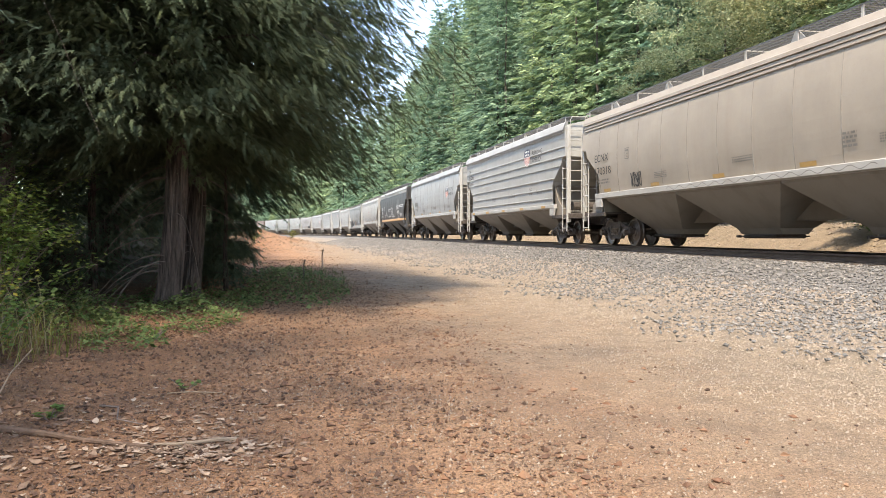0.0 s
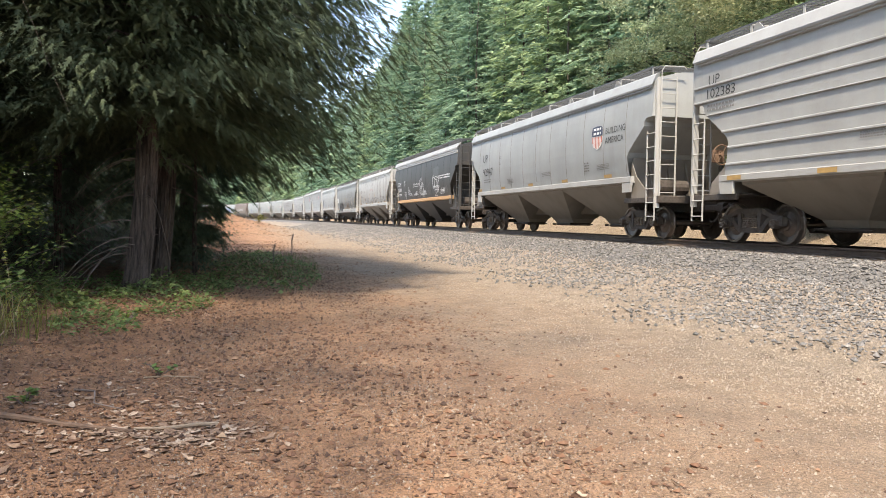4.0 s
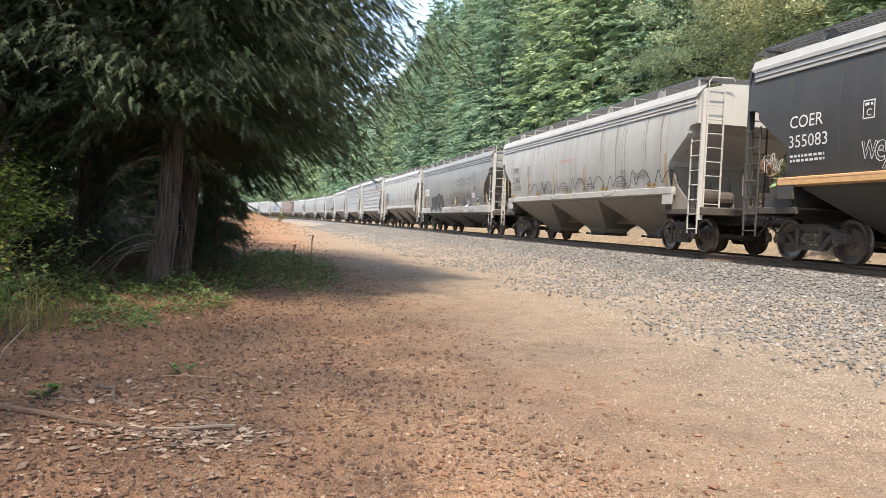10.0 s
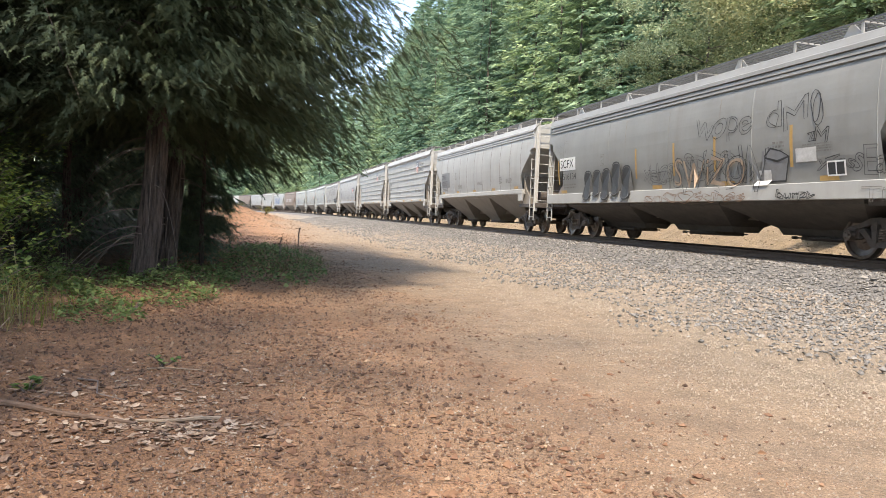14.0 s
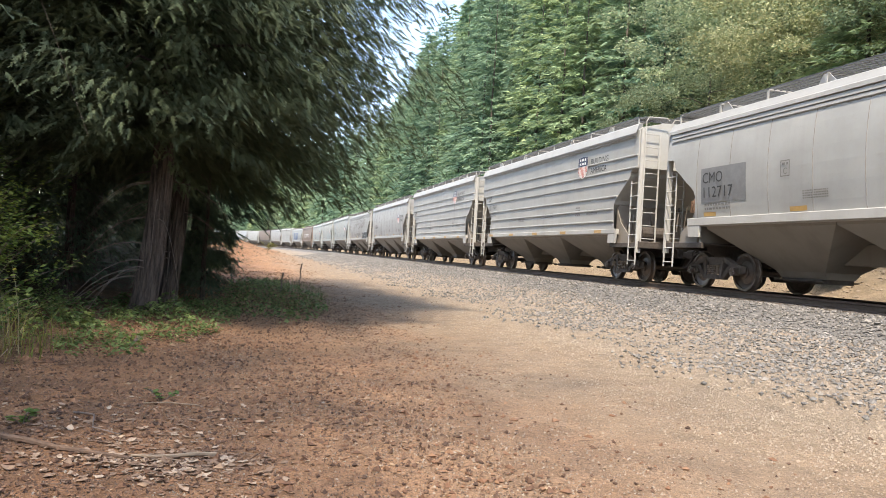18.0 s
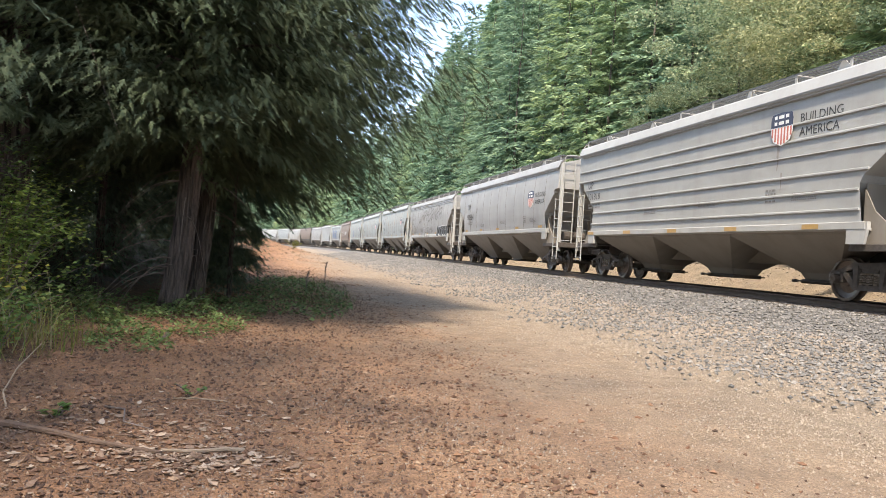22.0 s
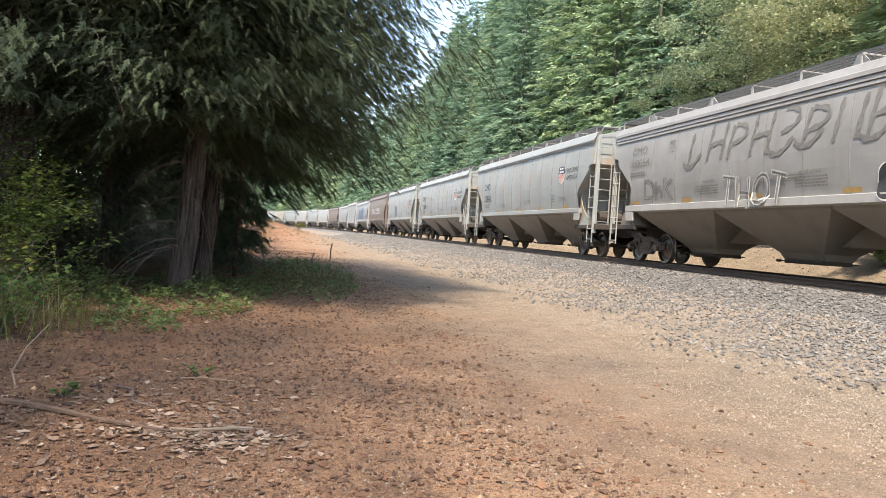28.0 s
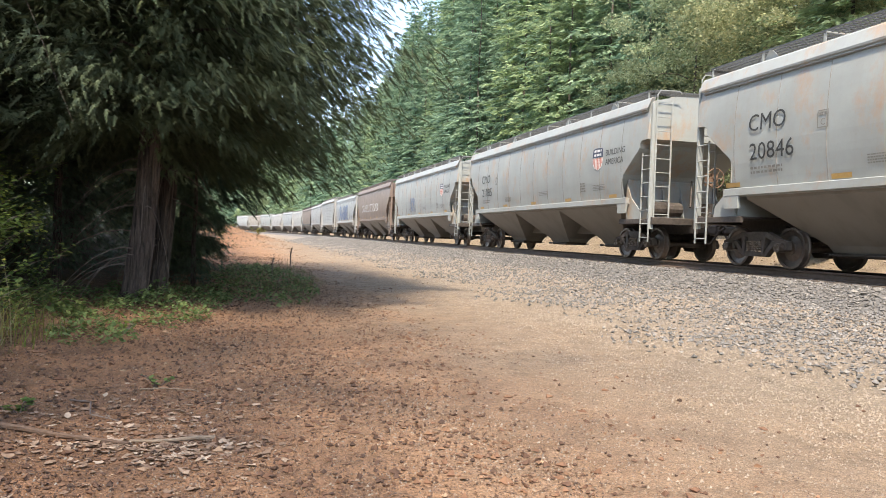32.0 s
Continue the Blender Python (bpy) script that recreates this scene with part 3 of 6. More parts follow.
def wheelset_shape():
    sh = Shape()
    for s in (-1, 1):
        y = lambda v: s * (0.755 + v)
        prof = [(0.0, -0.07), (0.13, -0.075), (0.14, -0.03), (0.30, -0.055), (0.385, -0.05), (0.40, -0.07), (0.482, -0.07), (0.488, -0.045), (0.465, -0.035), (WHEEL_R, -0.02),
                (WHEEL_R - 0.005, 0.07), (0.395, 0.07), (0.385, 0.03), (0.28, 0.0), (0.15, 0.04), (0.14, 0.08), (0.08, 0.09), (0.08, 0.22), (0.10, 0.23), (0.10, 0.42), (0.0, 0.42)]
        sh.lathe([(r, y(v)) for r, v in prof], 20)
        for k in range(3):
            a = 2 * math.pi * k / 3
            sh.tube((0.055 * math.cos(a), y(0.42), 0.055 * math.sin(a)), (0.055 * math.cos(a), y(0.45), 0.055 * math.sin(a)), 0.018, 6)
    sh.tube((0, -0.70, 0), (0, 0.70, 0), 0.08, 12)
    return sh


def frame_shape():
    """Cast side frame: arched top chord, pedestal jaws, window for the springs."""
    sh = Shape()
    top = [(-1.08, 0.42), (-1.08, 0.60), (-0.78, 0.66), (-0.42, 0.80), (0.42, 0.80), (0.78, 0.66), (1.08, 0.60), (1.08, 0.42), (0.98, 0.42), (0.98, 0.56), (0.78, 0.57), (0.40, 0.68), (-0.40, 0.68), (-0.78, 0.57), (-0.98, 0.56), (-0.98, 0.42)]
    low = [(-0.78, 0.58), (-0.66, 0.50), (-0.40, 0.25), (0.40, 0.25), (0.66, 0.50), (0.78, 0.58), (0.60, 0.60), (0.36, 0.36), (-0.36, 0.36), (-0.60, 0.60)]
    sh.prism(top, -0.07, 0.07).prism(low, -0.07, 0.07)
    for s in (-1, 1):
        sh.prism([(s * 0.36, 0.30), (s * 0.28, 0.30), (s * 0.28, 0.74), (s * 0.42, 0.74)], -0.09, 0.09)
        sh.prism([(s * 0.70, 0.40), (s * 0.78, 0.40), (s * 0.78, 0.62), (s * 0.70, 0.60)], -0.07, 0.07)
        sh.box(s * 0.89 - 0.12, -0.08, 0.53, s * 0.89 + 0.12, 0.08, 0.60, 0.02)
    return sh


def spring_shape():
    sh = Shape()
    pts = [(0.068 * math.cos(a), 0.068 * math.sin(a), 0.37 + 0.24 * a / (10 * math.pi)) for a in np.linspace(0, 10 * math.pi, 31)]
    return sh.path(pts, 0.017, 3)


def bolster_shape():
    sh = Shape()
    sh.box(-0.22, -1.05, 0.60, 0.22, 1.05, 0.76, 0.04).box(-0.18, -0.35, 0.76, 0.18, 0.35, 0.95, 0.04)
    for s in (-1, 1):
        sh.box(s * 0.40 - 0.06, -0.85, 0.38, s * 0.40 + 0.06, 0.85, 0.48, 0.02)
    return sh


def platform_shape():
    """End sill, stub centre sill and deck, at x = 0 looking outwards along +x."""
    sh = Shape()
    sh.box(-0.12, -1.48, FLOOR_Z - 0.14, 0.06, 1.48, FLOOR_Z + 0.06, 0.02)
    sh.box(-2.6, -0.25, FLOOR_Z - 0.36, 0.12, 0.25, FLOOR_Z + 0.02, 0.03)
    sh.box(-1.7, -1.40, FLOOR_Z - 0.02, -0.12, 1.40, FLOOR_Z + 0.02, 0.01)
    for s in (-1, 1):
        sh.box(-1.75, s * 1.46 - 0.04, FLOOR_Z - 0.12, -0.1, s * 1.46 + 0.04, FLOOR_Z + 0.02, 0.012)
    return sh


def bulkhead_shape():
    """Upright plate under the slope sheet, with its stiffeners and a kick at the sides."""
    sh = Shape()
    sh.box(-1.50, -1.40, FLOOR_Z, -1.46, 1.40, 2.30, 0.01)
    for y in (-0.9, -0.3, 0.3, 0.9):
        sh.prism([(-1.46, FLOOR_Z), (-1.16, FLOOR_Z), (-1.46, 2.2)], y - 0.012, y + 0.012)
    for s in (-1, 1):
        sh.prism([(-1.48, FLOOR_Z - 0.08), (-0.62, FLOOR_Z - 0.08), (-0.72, FLOOR_Z + 0.28), (-1.20, 1.75), (-1.48, 2.2)], s * 1.43 - 0.012, s * 1.43 + 0.012)
    return sh


def crossover_shape():
    """Bar grating from one roof walk to the other, across the car's end."""
    sh = Shape()
    for x in np.linspace(-0.55, 0.0, 7):
        sh.box(x - 0.006, -1.44, 0, x + 0.006, 1.44, 0.03)
    for i in range(27):
        y = -1.44 + 2.88 * i / 26
        sh.box(-0.55, y - 0.005, 0.004, 0.0, y + 0.005, 0.024)
    return sh


def handrail_shape():
    """Grab iron that caps the end ladder beside the walk."""
    return Shape().path([(0, 0.23, -0.1), (0, 0.23, 0.24), (-0.03, 0.16, 0.36), (-0.05, -0.40, 0.37), (-0.05, -0.48, 0.30)], 0.018, 5)


def coupler_shape():
    sh = Shape()
    sh.box(-0.35, -0.09, 0.78, 0.55, 0.09, 0.95, 0.03)
    sh.box(0.50, -0.19, 0.73, 0.78, 0.05, 1.0, 0.05).box(0.62, -0.02, 0.75, 0.86, 0.16, 0.98, 0.05)
    return sh


def hose_shape():
    pts = [(0.02, 0.42, 0.90), (0.22, 0.42, 0.84), (0.45, 0.40, 0.66), (0.66, 0.37, 0.52), (0.86, 0.34, 0.50)]
    return Shape().path(pts, 0.028, 6)


def brake_wheel_shape():
    sh = Shape()
    ring = [(0.0, 0.27 * math.cos(a), 0.27 * math.sin(a)) for a in np.linspace(0, 2 * math.pi, 25)]
    sh.path(ring, 0.016, 5)
    for k in range(6):
        a = math.pi * k / 3
        sh.tube((0, 0, 0), (0, 0.27 * math.cos(a), 0.27 * math.sin(a)), 0.010, 4)
    sh.tube((-0.10, 0, 0), (0.03, 0, 0), 0.045, 8)
    sh.box(-0.30, -0.16, -0.20, -0.08, 0.16, 0.14, 0.03)
    return sh


def tank_shape():
    return Shape().path([(-0.45, 0, 0), (-0.42, 0, 0), (0.42, 0, 0), (0.45, 0, 0)], 0.2, 12)


def text_mesh(body, height, wide=1.0):
    """Flat letters in x, z, starting at x = 0."""
    key = ("lettering", body, height, wide)
    if key not in CACHE:
        cu = bpy.data.curves.new("lettering", "FONT")
        cu.body, cu.size, cu.extrude, cu.resolution_u = body, height / 0.70, 0.0, 3
        ob = bpy.data.objects.new("lettering", cu)
        me = bpy.data.meshes.new_from_object(ob)
        bpy.data.objects.remove(ob)
        CACHE[key] = [(v.co.x * wide, v.co.y) for v in me.vertices], [tuple(p.vertices) for p in me.polygons]
    return CACHE[key]


def on_side(cls, x, z, flat, faces, lift=0.012):
    """Lays flat x, z shapes on the side sheet that faces the path; reading runs against +x."""
    L, eave, sill, depth, ribbed, bays = CLASSES[cls]
    sh = Shape()
    v = []
    for a, b in flat:
        zz = z + b
        y = 1.60 if zz < sill - 0.01 else side_y(zz, eave, ribbed)
        v.append((x - a, y + lift, zz))
    sh.add(v, faces)
    return sh


def stroke(pts, w):
    """A brush stroke of width w through points x, z."""
    v, f = [], []
    for i, p in enumerate(pts):
        a, b = pts[max(i - 1, 0)], pts[min(i + 1, len(pts) - 1)]
        dx, dz = b[0] - a[0], b[1] - a[1]
        n = math.hypot(dx, dz) or 1
        k = w * (0.75 + 0.25 * math.sin(i * 1.7))
        v += [(p[0] - dz / n * k / 2, p[1] + dx / n * k / 2), (p[0] + dz / n * k / 2, p[1] - dx / n * k / 2)]
    for i in range(len(pts) - 1):
        f.append((2 * i, 2 * i + 1, 2 * i + 3, 2 * i + 2))
    return v, f


def rounded(pts):
    """Cuts the corners of a line twice."""
    for _ in range(2):
        cut = [q for (a, b), (c, d) in zip(pts, pts[1:]) for q in ((0.75 * a + 0.25 * c, 0.75 * b + 0.25 * d), (0.25 * a + 0.75 * c, 0.25 * b + 0.75 * d))]
        pts = [pts[0]] + cut + [pts[-1]]
    return pts


def scrawl(car, cls, x, z, wide, high, letters, w, seed, ink):
    """Sprayed marks: one looping stroke after another, each a part."""
    rnd = random.Random(seed)
    step = wide / letters
    for k in range(letters):
        pts, cx = [], step * (k + 0.5)
        fx, fz, ph = rnd.uniform(0.8, 2.2), rnd.uniform(1.0, 2.6), rnd.uniform(0, 6.28)
        for i in range(22):
            t = i / 21 * 2 * math.pi
            pts.append((cx + step * 0.5 * math.sin(fx * t + ph), high * (0.5 + 0.5 * math.sin(fz * t + ph * 1.7))))
        decal(car, cls, "graffiti_stroke", x, z, stroke(pts, w), ink, lift=0.012 + 0.0012 * k)


def glyph_loops(body):
    """Outlines of letters: closed loops of points in x, z."""
    key = ("loops", body)
    if key not in CACHE:
        cu = bpy.data.curves.new("lettering", "FONT")
        cu.body, cu.size, cu.resolution_u, cu.fill_mode = body, 1.0, 3, "NONE"
        ob = bpy.data.objects.new("lettering", cu)
        me = bpy.data.meshes.new_from_object(ob)
        bpy.data.objects.remove(ob)
        near = collections.defaultdict(list)
        for e in me.edges:
            a, b = e.vertices
            near[a].append(b)
            near[b].append(a)
        left, loops = set(near), []
        while left:
            i, loop = min(left), []
            while i in left:
                left.discard(i)
                loop.append((me.vertices[i].co.x, me.vertices[i].co.y))
                i = next((k for k in near[i] if k in left), -1)
            if len(loop) > 3:
                loops.append(loop)
        CACHE[key] = loops
    return CACHE[key]


def sprayed(car, cls, x, z, wide, high, body, w, ink, fill=None, slant=0.0, lift=0.014, wild=1.0):
    """Sprayed letters drawn as wavering outlines, one part a loop, on a fill where there is one."""
    loops = glyph_loops(body)
    xs, zs = [a for q in loops for a, b in q], [b for q in loops for a, b in q]
    x0, kx, z0, kz = min(xs), wide / (max(xs) - min(xs)), min(zs), high / (max(zs) - min(zs))
    if fill:
        v, f = fitted(body, wide, high)
        low = min(b for a, b in v)
        k = high / (max(b for a, b in v) - low)
        v = [(a + slant * (b - low) * k, (b - low) * k + 0.09 * high * math.sin(2.7 * a / high + 1)) for a, b in v]
        decal(car, cls, "graffiti_fill", x, z, (v, f), fill, lift=lift + 0.020)
        lift += 0.026
    for n, loop in enumerate(loops):
        pts = [((a - x0) * kx, (b - z0) * kz) for a, b in loop]
        ca, cb = sum(a for a, b in pts) / len(pts), sum(b for a, b in pts) / len(pts)
        turn, grow = wild * 0.22 * math.sin(3.1 * n + len(body)), 1 + wild * (0.16 + 0.12 * math.sin(1.9 * n))
        pts = [(ca + grow * ((a - ca) * math.cos(turn) - (b - cb) * math.sin(turn)), cb + grow * ((a - ca) * math.sin(turn) + (b - cb) * math.cos(turn))) for a, b in pts]
        pts = [(a + slant * b + 0.03 * high * math.sin(5 * b / high + n), b + 0.09 * high * math.sin(2.7 * a / high + 1)) for a, b in pts]
        decal(car, cls, "graffiti_stroke", x, z, stroke(pts + pts[:1], w), ink, lift=lift + 0.0004 * n)


def bubbles(car, cls, x, z, count, wide, high, fill, ink, lift=0.016):
    """Fat rounded letters side by side with a pale rim."""
    for k in range(count):
        hgt = high * (1.0, 0.88, 1.02, 0.94)[k % 4]
        rim = [(wide / 2 + wide * 0.54 * abs(math.cos(a)) ** 0.7 * math.copysign(1, math.cos(a)), hgt / 2 + hgt / 2 * abs(math.sin(a)) ** 0.6 * math.copysign(1, math.sin(a))) for a in np.linspace(0, 2 * math.pi, 22, endpoint=False)]
        at = (x - k * wide, z + 0.08 * high * (k % 2))
        decal(car, cls, "graffiti_fill", *at, (rim, [tuple(range(22))]), fill, lift=lift + 0.001 * k)
        decal(car, cls, "graffiti_rim", *at, stroke(rim + rim[:1], 0.035), ink, lift=lift + 0.004 + 0.001 * k)
        slot = [(wide * 0.5, hgt * 0.3), (wide * 0.46, hgt * 0.5), (wide * 0.54, hgt * 0.72)]
        decal(car, cls, "graffiti_rim", *at, stroke(slot, 0.03), ink, lift=lift + 0.004 + 0.001 * k)


def bars(rows, wide, high, gap=0.6):
    """Lines of small print as bars."""
    rnd = random.Random(int(wide * 1000 + rows))
    v, f = [], []
    for r in range(rows):
        z, x = -r * high * (1 + gap), 0.0
        while x < wide:
            w = rnd.uniform(0.6, 1.6) * high * 1.6
            o = len(v)
            v += [(x, z), (min(x + w, wide), z), (min(x + w, wide), z + high), (x, z + high)]
            f.append((o, o + 1, o + 2, o + 3))
            x += w + high * 0.7
    return v, f


def rect(w, h):
    """A plate in strips, so that it follows the curved side."""
    n = max(1, math.ceil(h / 0.12))
    return [(x, h * i / n) for i in range(n + 1) for x in (0, w)], [(2 * i, 2 * i + 1, 2 * i + 3, 2 * i + 2) for i in range(n)]


def decal(car, cls, name, x, z, flat, material, label="", lift=0.012):
    me = on_side(cls, x, z, *flat, lift).mesh(name)
    return part(name, me, material, car, label)


def shield(car, cls, x, z, k=1.0):
    """Plain shield shape in navy and red stripes, with its slogan."""
    up = 0.03 if CLASSES[cls][4] else 0.0
    edge = [(0, 0.62), (0.05, 0.78), (0.42, 0.81), (0.79, 0.78), (0.84, 0.62), (0.82, 0.3), (0.72, 0.1), (0.42, -0.02), (0.12, 0.1), (0.02, 0.3)]
    decal(car, cls, "shield_field", x, z, ([(a * k, b * k) for a, b in edge], [tuple(range(10))]), M_PALEWHITE, lift=0.010 + up)
    top = [(0, 0.62), (0.05, 0.78), (0.42, 0.81), (0.79, 0.78), (0.84, 0.62), (0.83, 0.46), (0.01, 0.46)]
    decal(car, cls, "shield_top", x, z, ([(a * k, b * k) for a, b in top], [tuple(range(7))]), M_NAVY, lift=0.014 + up)
    for dz in (0.66, 0.51):
        decal(car, cls, "shield_bar", x - 0.14 * k, z + dz * k, bars(1, 0.56 * k, 0.085 * k), M_PALEWHITE, lift=0.018 + up)
    for i in range(7):
        a = 0.04 + i * 0.115
        low = 0.02 + 0.2 * (abs(i - 3) / 3) ** 2
        decal(car, cls, "shield_stripe", x, z, ([(a * k, low * k), ((a + 0.062) * k, low * k), ((a + 0.062) * k, 0.44 * k), (a * k, 0.44 * k)], [(0, 1, 2, 3)]), M_RED, lift=0.014 + up)
    for row, word in enumerate(("BUILDING", "AMERICA")):
        decal(car, cls, "slogan", x - 1.02 * k, z + (0.47 - 0.33 * row) * k, text_mesh(word, 0.21 * k, 1.05), M_BLACKINK, lift=0.008)


def drip(car, cls, x, z1, z0, w):
    """A run of dirt from the roof's edge, tapering to its foot."""
    n = 9
    v = [(sd * w / 2 * (1 - 0.75 * i / n) + 0.12 * w * math.sin(i * 1.3), (z0 - z1) * i / n) for i in range(n + 1) for sd in (-1, 1)]
    decal(car, cls, "dirt_run", x, z1, (v, [(2 * i, 2 * i + 1, 2 * i + 3, 2 * i + 2) for i in range(n)]), M_DRIP, lift=0.006)


def fitted(body, width, height):
    """Letters stretched to a given width."""
    v, f = text_mesh(body, height)
    lo, hi = min(a for a, b in v), max(a for a, b in v)
    return [((a - lo) * width / (hi - lo), b) for a, b in v], f


def marks(car, cls, ink, name, number):
    """Reporting mark and number: word, far x, foot z, width, height of each."""
    for kind, row in (("reporting_mark", name), ("car_number", number)):
        if row:
            word, x, z, w, h = row
            decal(car, cls, kind, x, z, fitted(word, w, h), ink, lift=0.026)
    decal(car, cls, "weight_data", number[1], number[2] - 0.2, bars(2, 1.0, 0.05, 0.9), M_GREYINK if ink is M_BLACKINK else ink)


def add_part(car, name, key, build, material, m=None, label="", closed=True):
    return part(name, shared(key, build, closed), material, car, label, m)


PAINT = {k: car_paint("car_paint_" + k, *a) for k, a in {
    "tan": ((0.37, 0.32, 0.262), (0.2, 0.14, 0.09), 0.35),
    "slate": ((0.24, 0.239, 0.226), (0.13, 0.1, 0.08), 0.45),
    "grey": ((0.365, 0.36, 0.34), (0.17, 0.13, 0.1), 0.4),
    "cool": ((0.335, 0.342, 0.332), (0.17, 0.14, 0.11), 0.4),
    "black": ((0.050, 0.048, 0.046), (0.14, 0.115, 0.09), 0.5),
    "white": ((0.40, 0.388, 0.362), (0.16, 0.12, 0.10), 0.6),
    "dull": ((0.325, 0.314, 0.296), (0.15, 0.11, 0.085), 0.5),
    "brownish": ((0.335, 0.328, 0.315), (0.15, 0.115, 0.095), 0.4),
    "pale": ((0.325, 0.342, 0.328), (0.23, 0.17, 0.11), 0.4, 0.55),
    "maroon": ((0.21, 0.155, 0.125), (0.1, 0.07, 0.05), 0.5),
}.items()}

WHEELSETS = []


def hopper_car(cls, paint, label, trim=None, sill_paint=None, ladder_paint=None):
    L, eave, sill, depth, ribbed, bays = CLASSES[cls]
    h = L / 2
    car = new("hopper_car")
    tagged(car, label, "freight car", "hopper cars of the train")
    trim, ladder_paint = trim or paint, ladder_paint or trim or paint
    sill_paint = sill_paint or trim
    stepped = cls in ("mid", "deep") or paint in (PAINT["black"], PAINT["tan"])
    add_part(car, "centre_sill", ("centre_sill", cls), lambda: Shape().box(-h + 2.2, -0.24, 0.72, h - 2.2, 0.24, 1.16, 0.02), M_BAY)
    add_part(car, "body", ("body", cls), lambda: body_shape(cls), paint)
    for s in (-1, 1):
        add_part(car, "eave", ("eave", cls, stepped), lambda: eave_shape(cls, stepped), paint if paint != PAINT["black"] else PAINT["grey"], pose(0, 0, 0, 0, 0, 0 if s > 0 else 180))
        def sill_b():
            if cls == "deep":
                return Shape().box(-h + 0.12, 1.46, sill - depth, h - 0.12, 1.60, sill, 0.012)
            return Shape().box(-h + 1.15, 1.46, sill - depth, h - 1.15, 1.60, sill, 0.012).box(-h + 1.15, 1.40, sill - depth - 0.02, h - 1.15, 1.47, sill - depth + 0.03, 0.008)
        add_part(car, "side_sill", ("side_sill", cls), sill_b, sill_paint, pose(0, 0, 0, 0, 0, 0 if s > 0 else 180))
        turn = pose(0, 0, 0, 0, 0, 0 if s > 0 else 180)
        if ribbed:
            for i, z in enumerate((eave - 0.72, eave - 1.08, eave - 1.42, eave - 1.86, eave - 2.24, eave - 2.62)):
                x = edge_x(z, h) - 0.02
                hh = 0.028 if i != 2 else 0.012
                add_part(car, "side_rib", ("side_rib", i), lambda: Shape().box(-x, 1.555, z - hh, x, 1.595, z + hh, 0.012), paint, turn)
        elif s > 0:
            n = 11 if cls != "deep" else 5
            for i in range(n):
                x = (i - (n - 1) / 2) * (L - 2.9) / (n - 1)
                add_part(car, "weld_seam", ("weld_seam", cls), lambda: seam_shape(cls, eave - 0.2), M_SEAM if paint not in (PAINT["black"], PAINT["slate"]) else paint, pose(x, 0, 0), closed=False)
    span = L - 3.5
    for i in range(bays):
        x = (i - (bays - 1) / 2) * span / bays
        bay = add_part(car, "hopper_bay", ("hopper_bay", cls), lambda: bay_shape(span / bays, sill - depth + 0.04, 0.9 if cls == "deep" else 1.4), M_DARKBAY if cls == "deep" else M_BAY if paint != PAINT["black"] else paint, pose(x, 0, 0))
        part("outlet_gate", shared("outlet_gate", gate_shape), M_DARKGEAR, bay)
    # roof walk, brackets, hatches
    for s in (-1, 1):
        add_part(car, "roof_walk", ("roof_walk", cls), lambda: board_shape(L - 0.5), M_GRATE, pose(0, 0.84 if s > 0 else -0.84, eave + 0.40, 0, 0, 0 if s > 0 else 180), closed=False)
        n = 10
        for i in range(n):
            x = -h + 0.3 + (L - 0.6) * i / (n - 1)
            add_part(car, "walk_bracket", "walk_bracket", lambda: Shape().prism([(-0.03, 0), (0.03, 0), (0.03, 0.36), (-0.03, 0.36)], -0.012, 0.012).box(-0.012, -0.6, 0.33, 0.012, 0, 0.36), M_GRATE if paint == PAINT["black"] else trim, pose(x, s * 1.44, eave + 0.06, 0, 0, 0 if s > 0 else 180))
    for i in range(8):
        add_part(car, "roof_hatch", "roof_hatch", hatch_shape, trim, pose((i - 3.5) * (L - 1.2) / 8, 0, eave + 0.28))
    for e in (-1, 1):
        end = pose(e * (h + 0.12), 0, 0, 0, 0, 0 if e > 0 else 180)
        reach = pose(e * (h + (0.42 if cls == "long" else 0.12)), 0, 0, 0, 0, 0 if e > 0 else 180)
        add_part(car, "end_platform", "end_platform", platform_shape, M_DARKGEAR, end)
        add_part(car, "coupler", "coupler", coupler_shape, M_TRUCK, reach)
        add_part(car, "air_hose", "air_hose", hose_shape, M_DARKGEAR, reach)
        # the bay tone also paints in the shade behind the end ladders
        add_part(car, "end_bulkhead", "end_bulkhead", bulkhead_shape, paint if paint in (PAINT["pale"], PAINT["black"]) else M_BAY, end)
        add_part(car, "crossover_walk", "crossover_walk", crossover_shape, M_GRATE, pose(e * (h + 0.05), 0, eave + 0.36, 0, 0, 0 if e > 0 else 180), closed=False)
        for s in (-1, 1):
            add_part(car, "walk_handrail", "walk_handrail", handrail_shape, ladder_paint, pose(e * (h + 0.15), s * 1.2, eave, 0, 0, 0 if s > 0 else 180))
            for k in (0.16, 0.36):
                add_part(car, "walk_gusset", "walk_gusset", lambda: Shape().prism([(-0.30, 0), (0.30, 0), (0.10, 0.30), (0.02, 0.30)], -0.012, 0.012), trim, pose(e * k * L, s * 1.40, eave + 0.13))
        for s in (-1, 1):
            # corner post, end ladder, side ladder, stirrup step
            add_part(car, "corner_post", ("corner_post", cls), lambda: Shape().box(-0.03, -0.09, 0.85, 0.06, 0.06, eave + 0.02, 0.012), ladder_paint, pose(e * (h + 0.07), s * 1.47, 0))
            add_part(car, "end_ladder", ("end_ladder", cls), lambda: ladder_shape(0.46, FLOOR_Z + 0.02, eave + {"ribbed": -0.05, "long": 0.1, "mid": 0.1, "deep": 0.38}[cls], 9), ladder_paint, pose(e * (h + 0.15), s * 1.43, 0, 0, 0, -90 if s > 0 else 90))
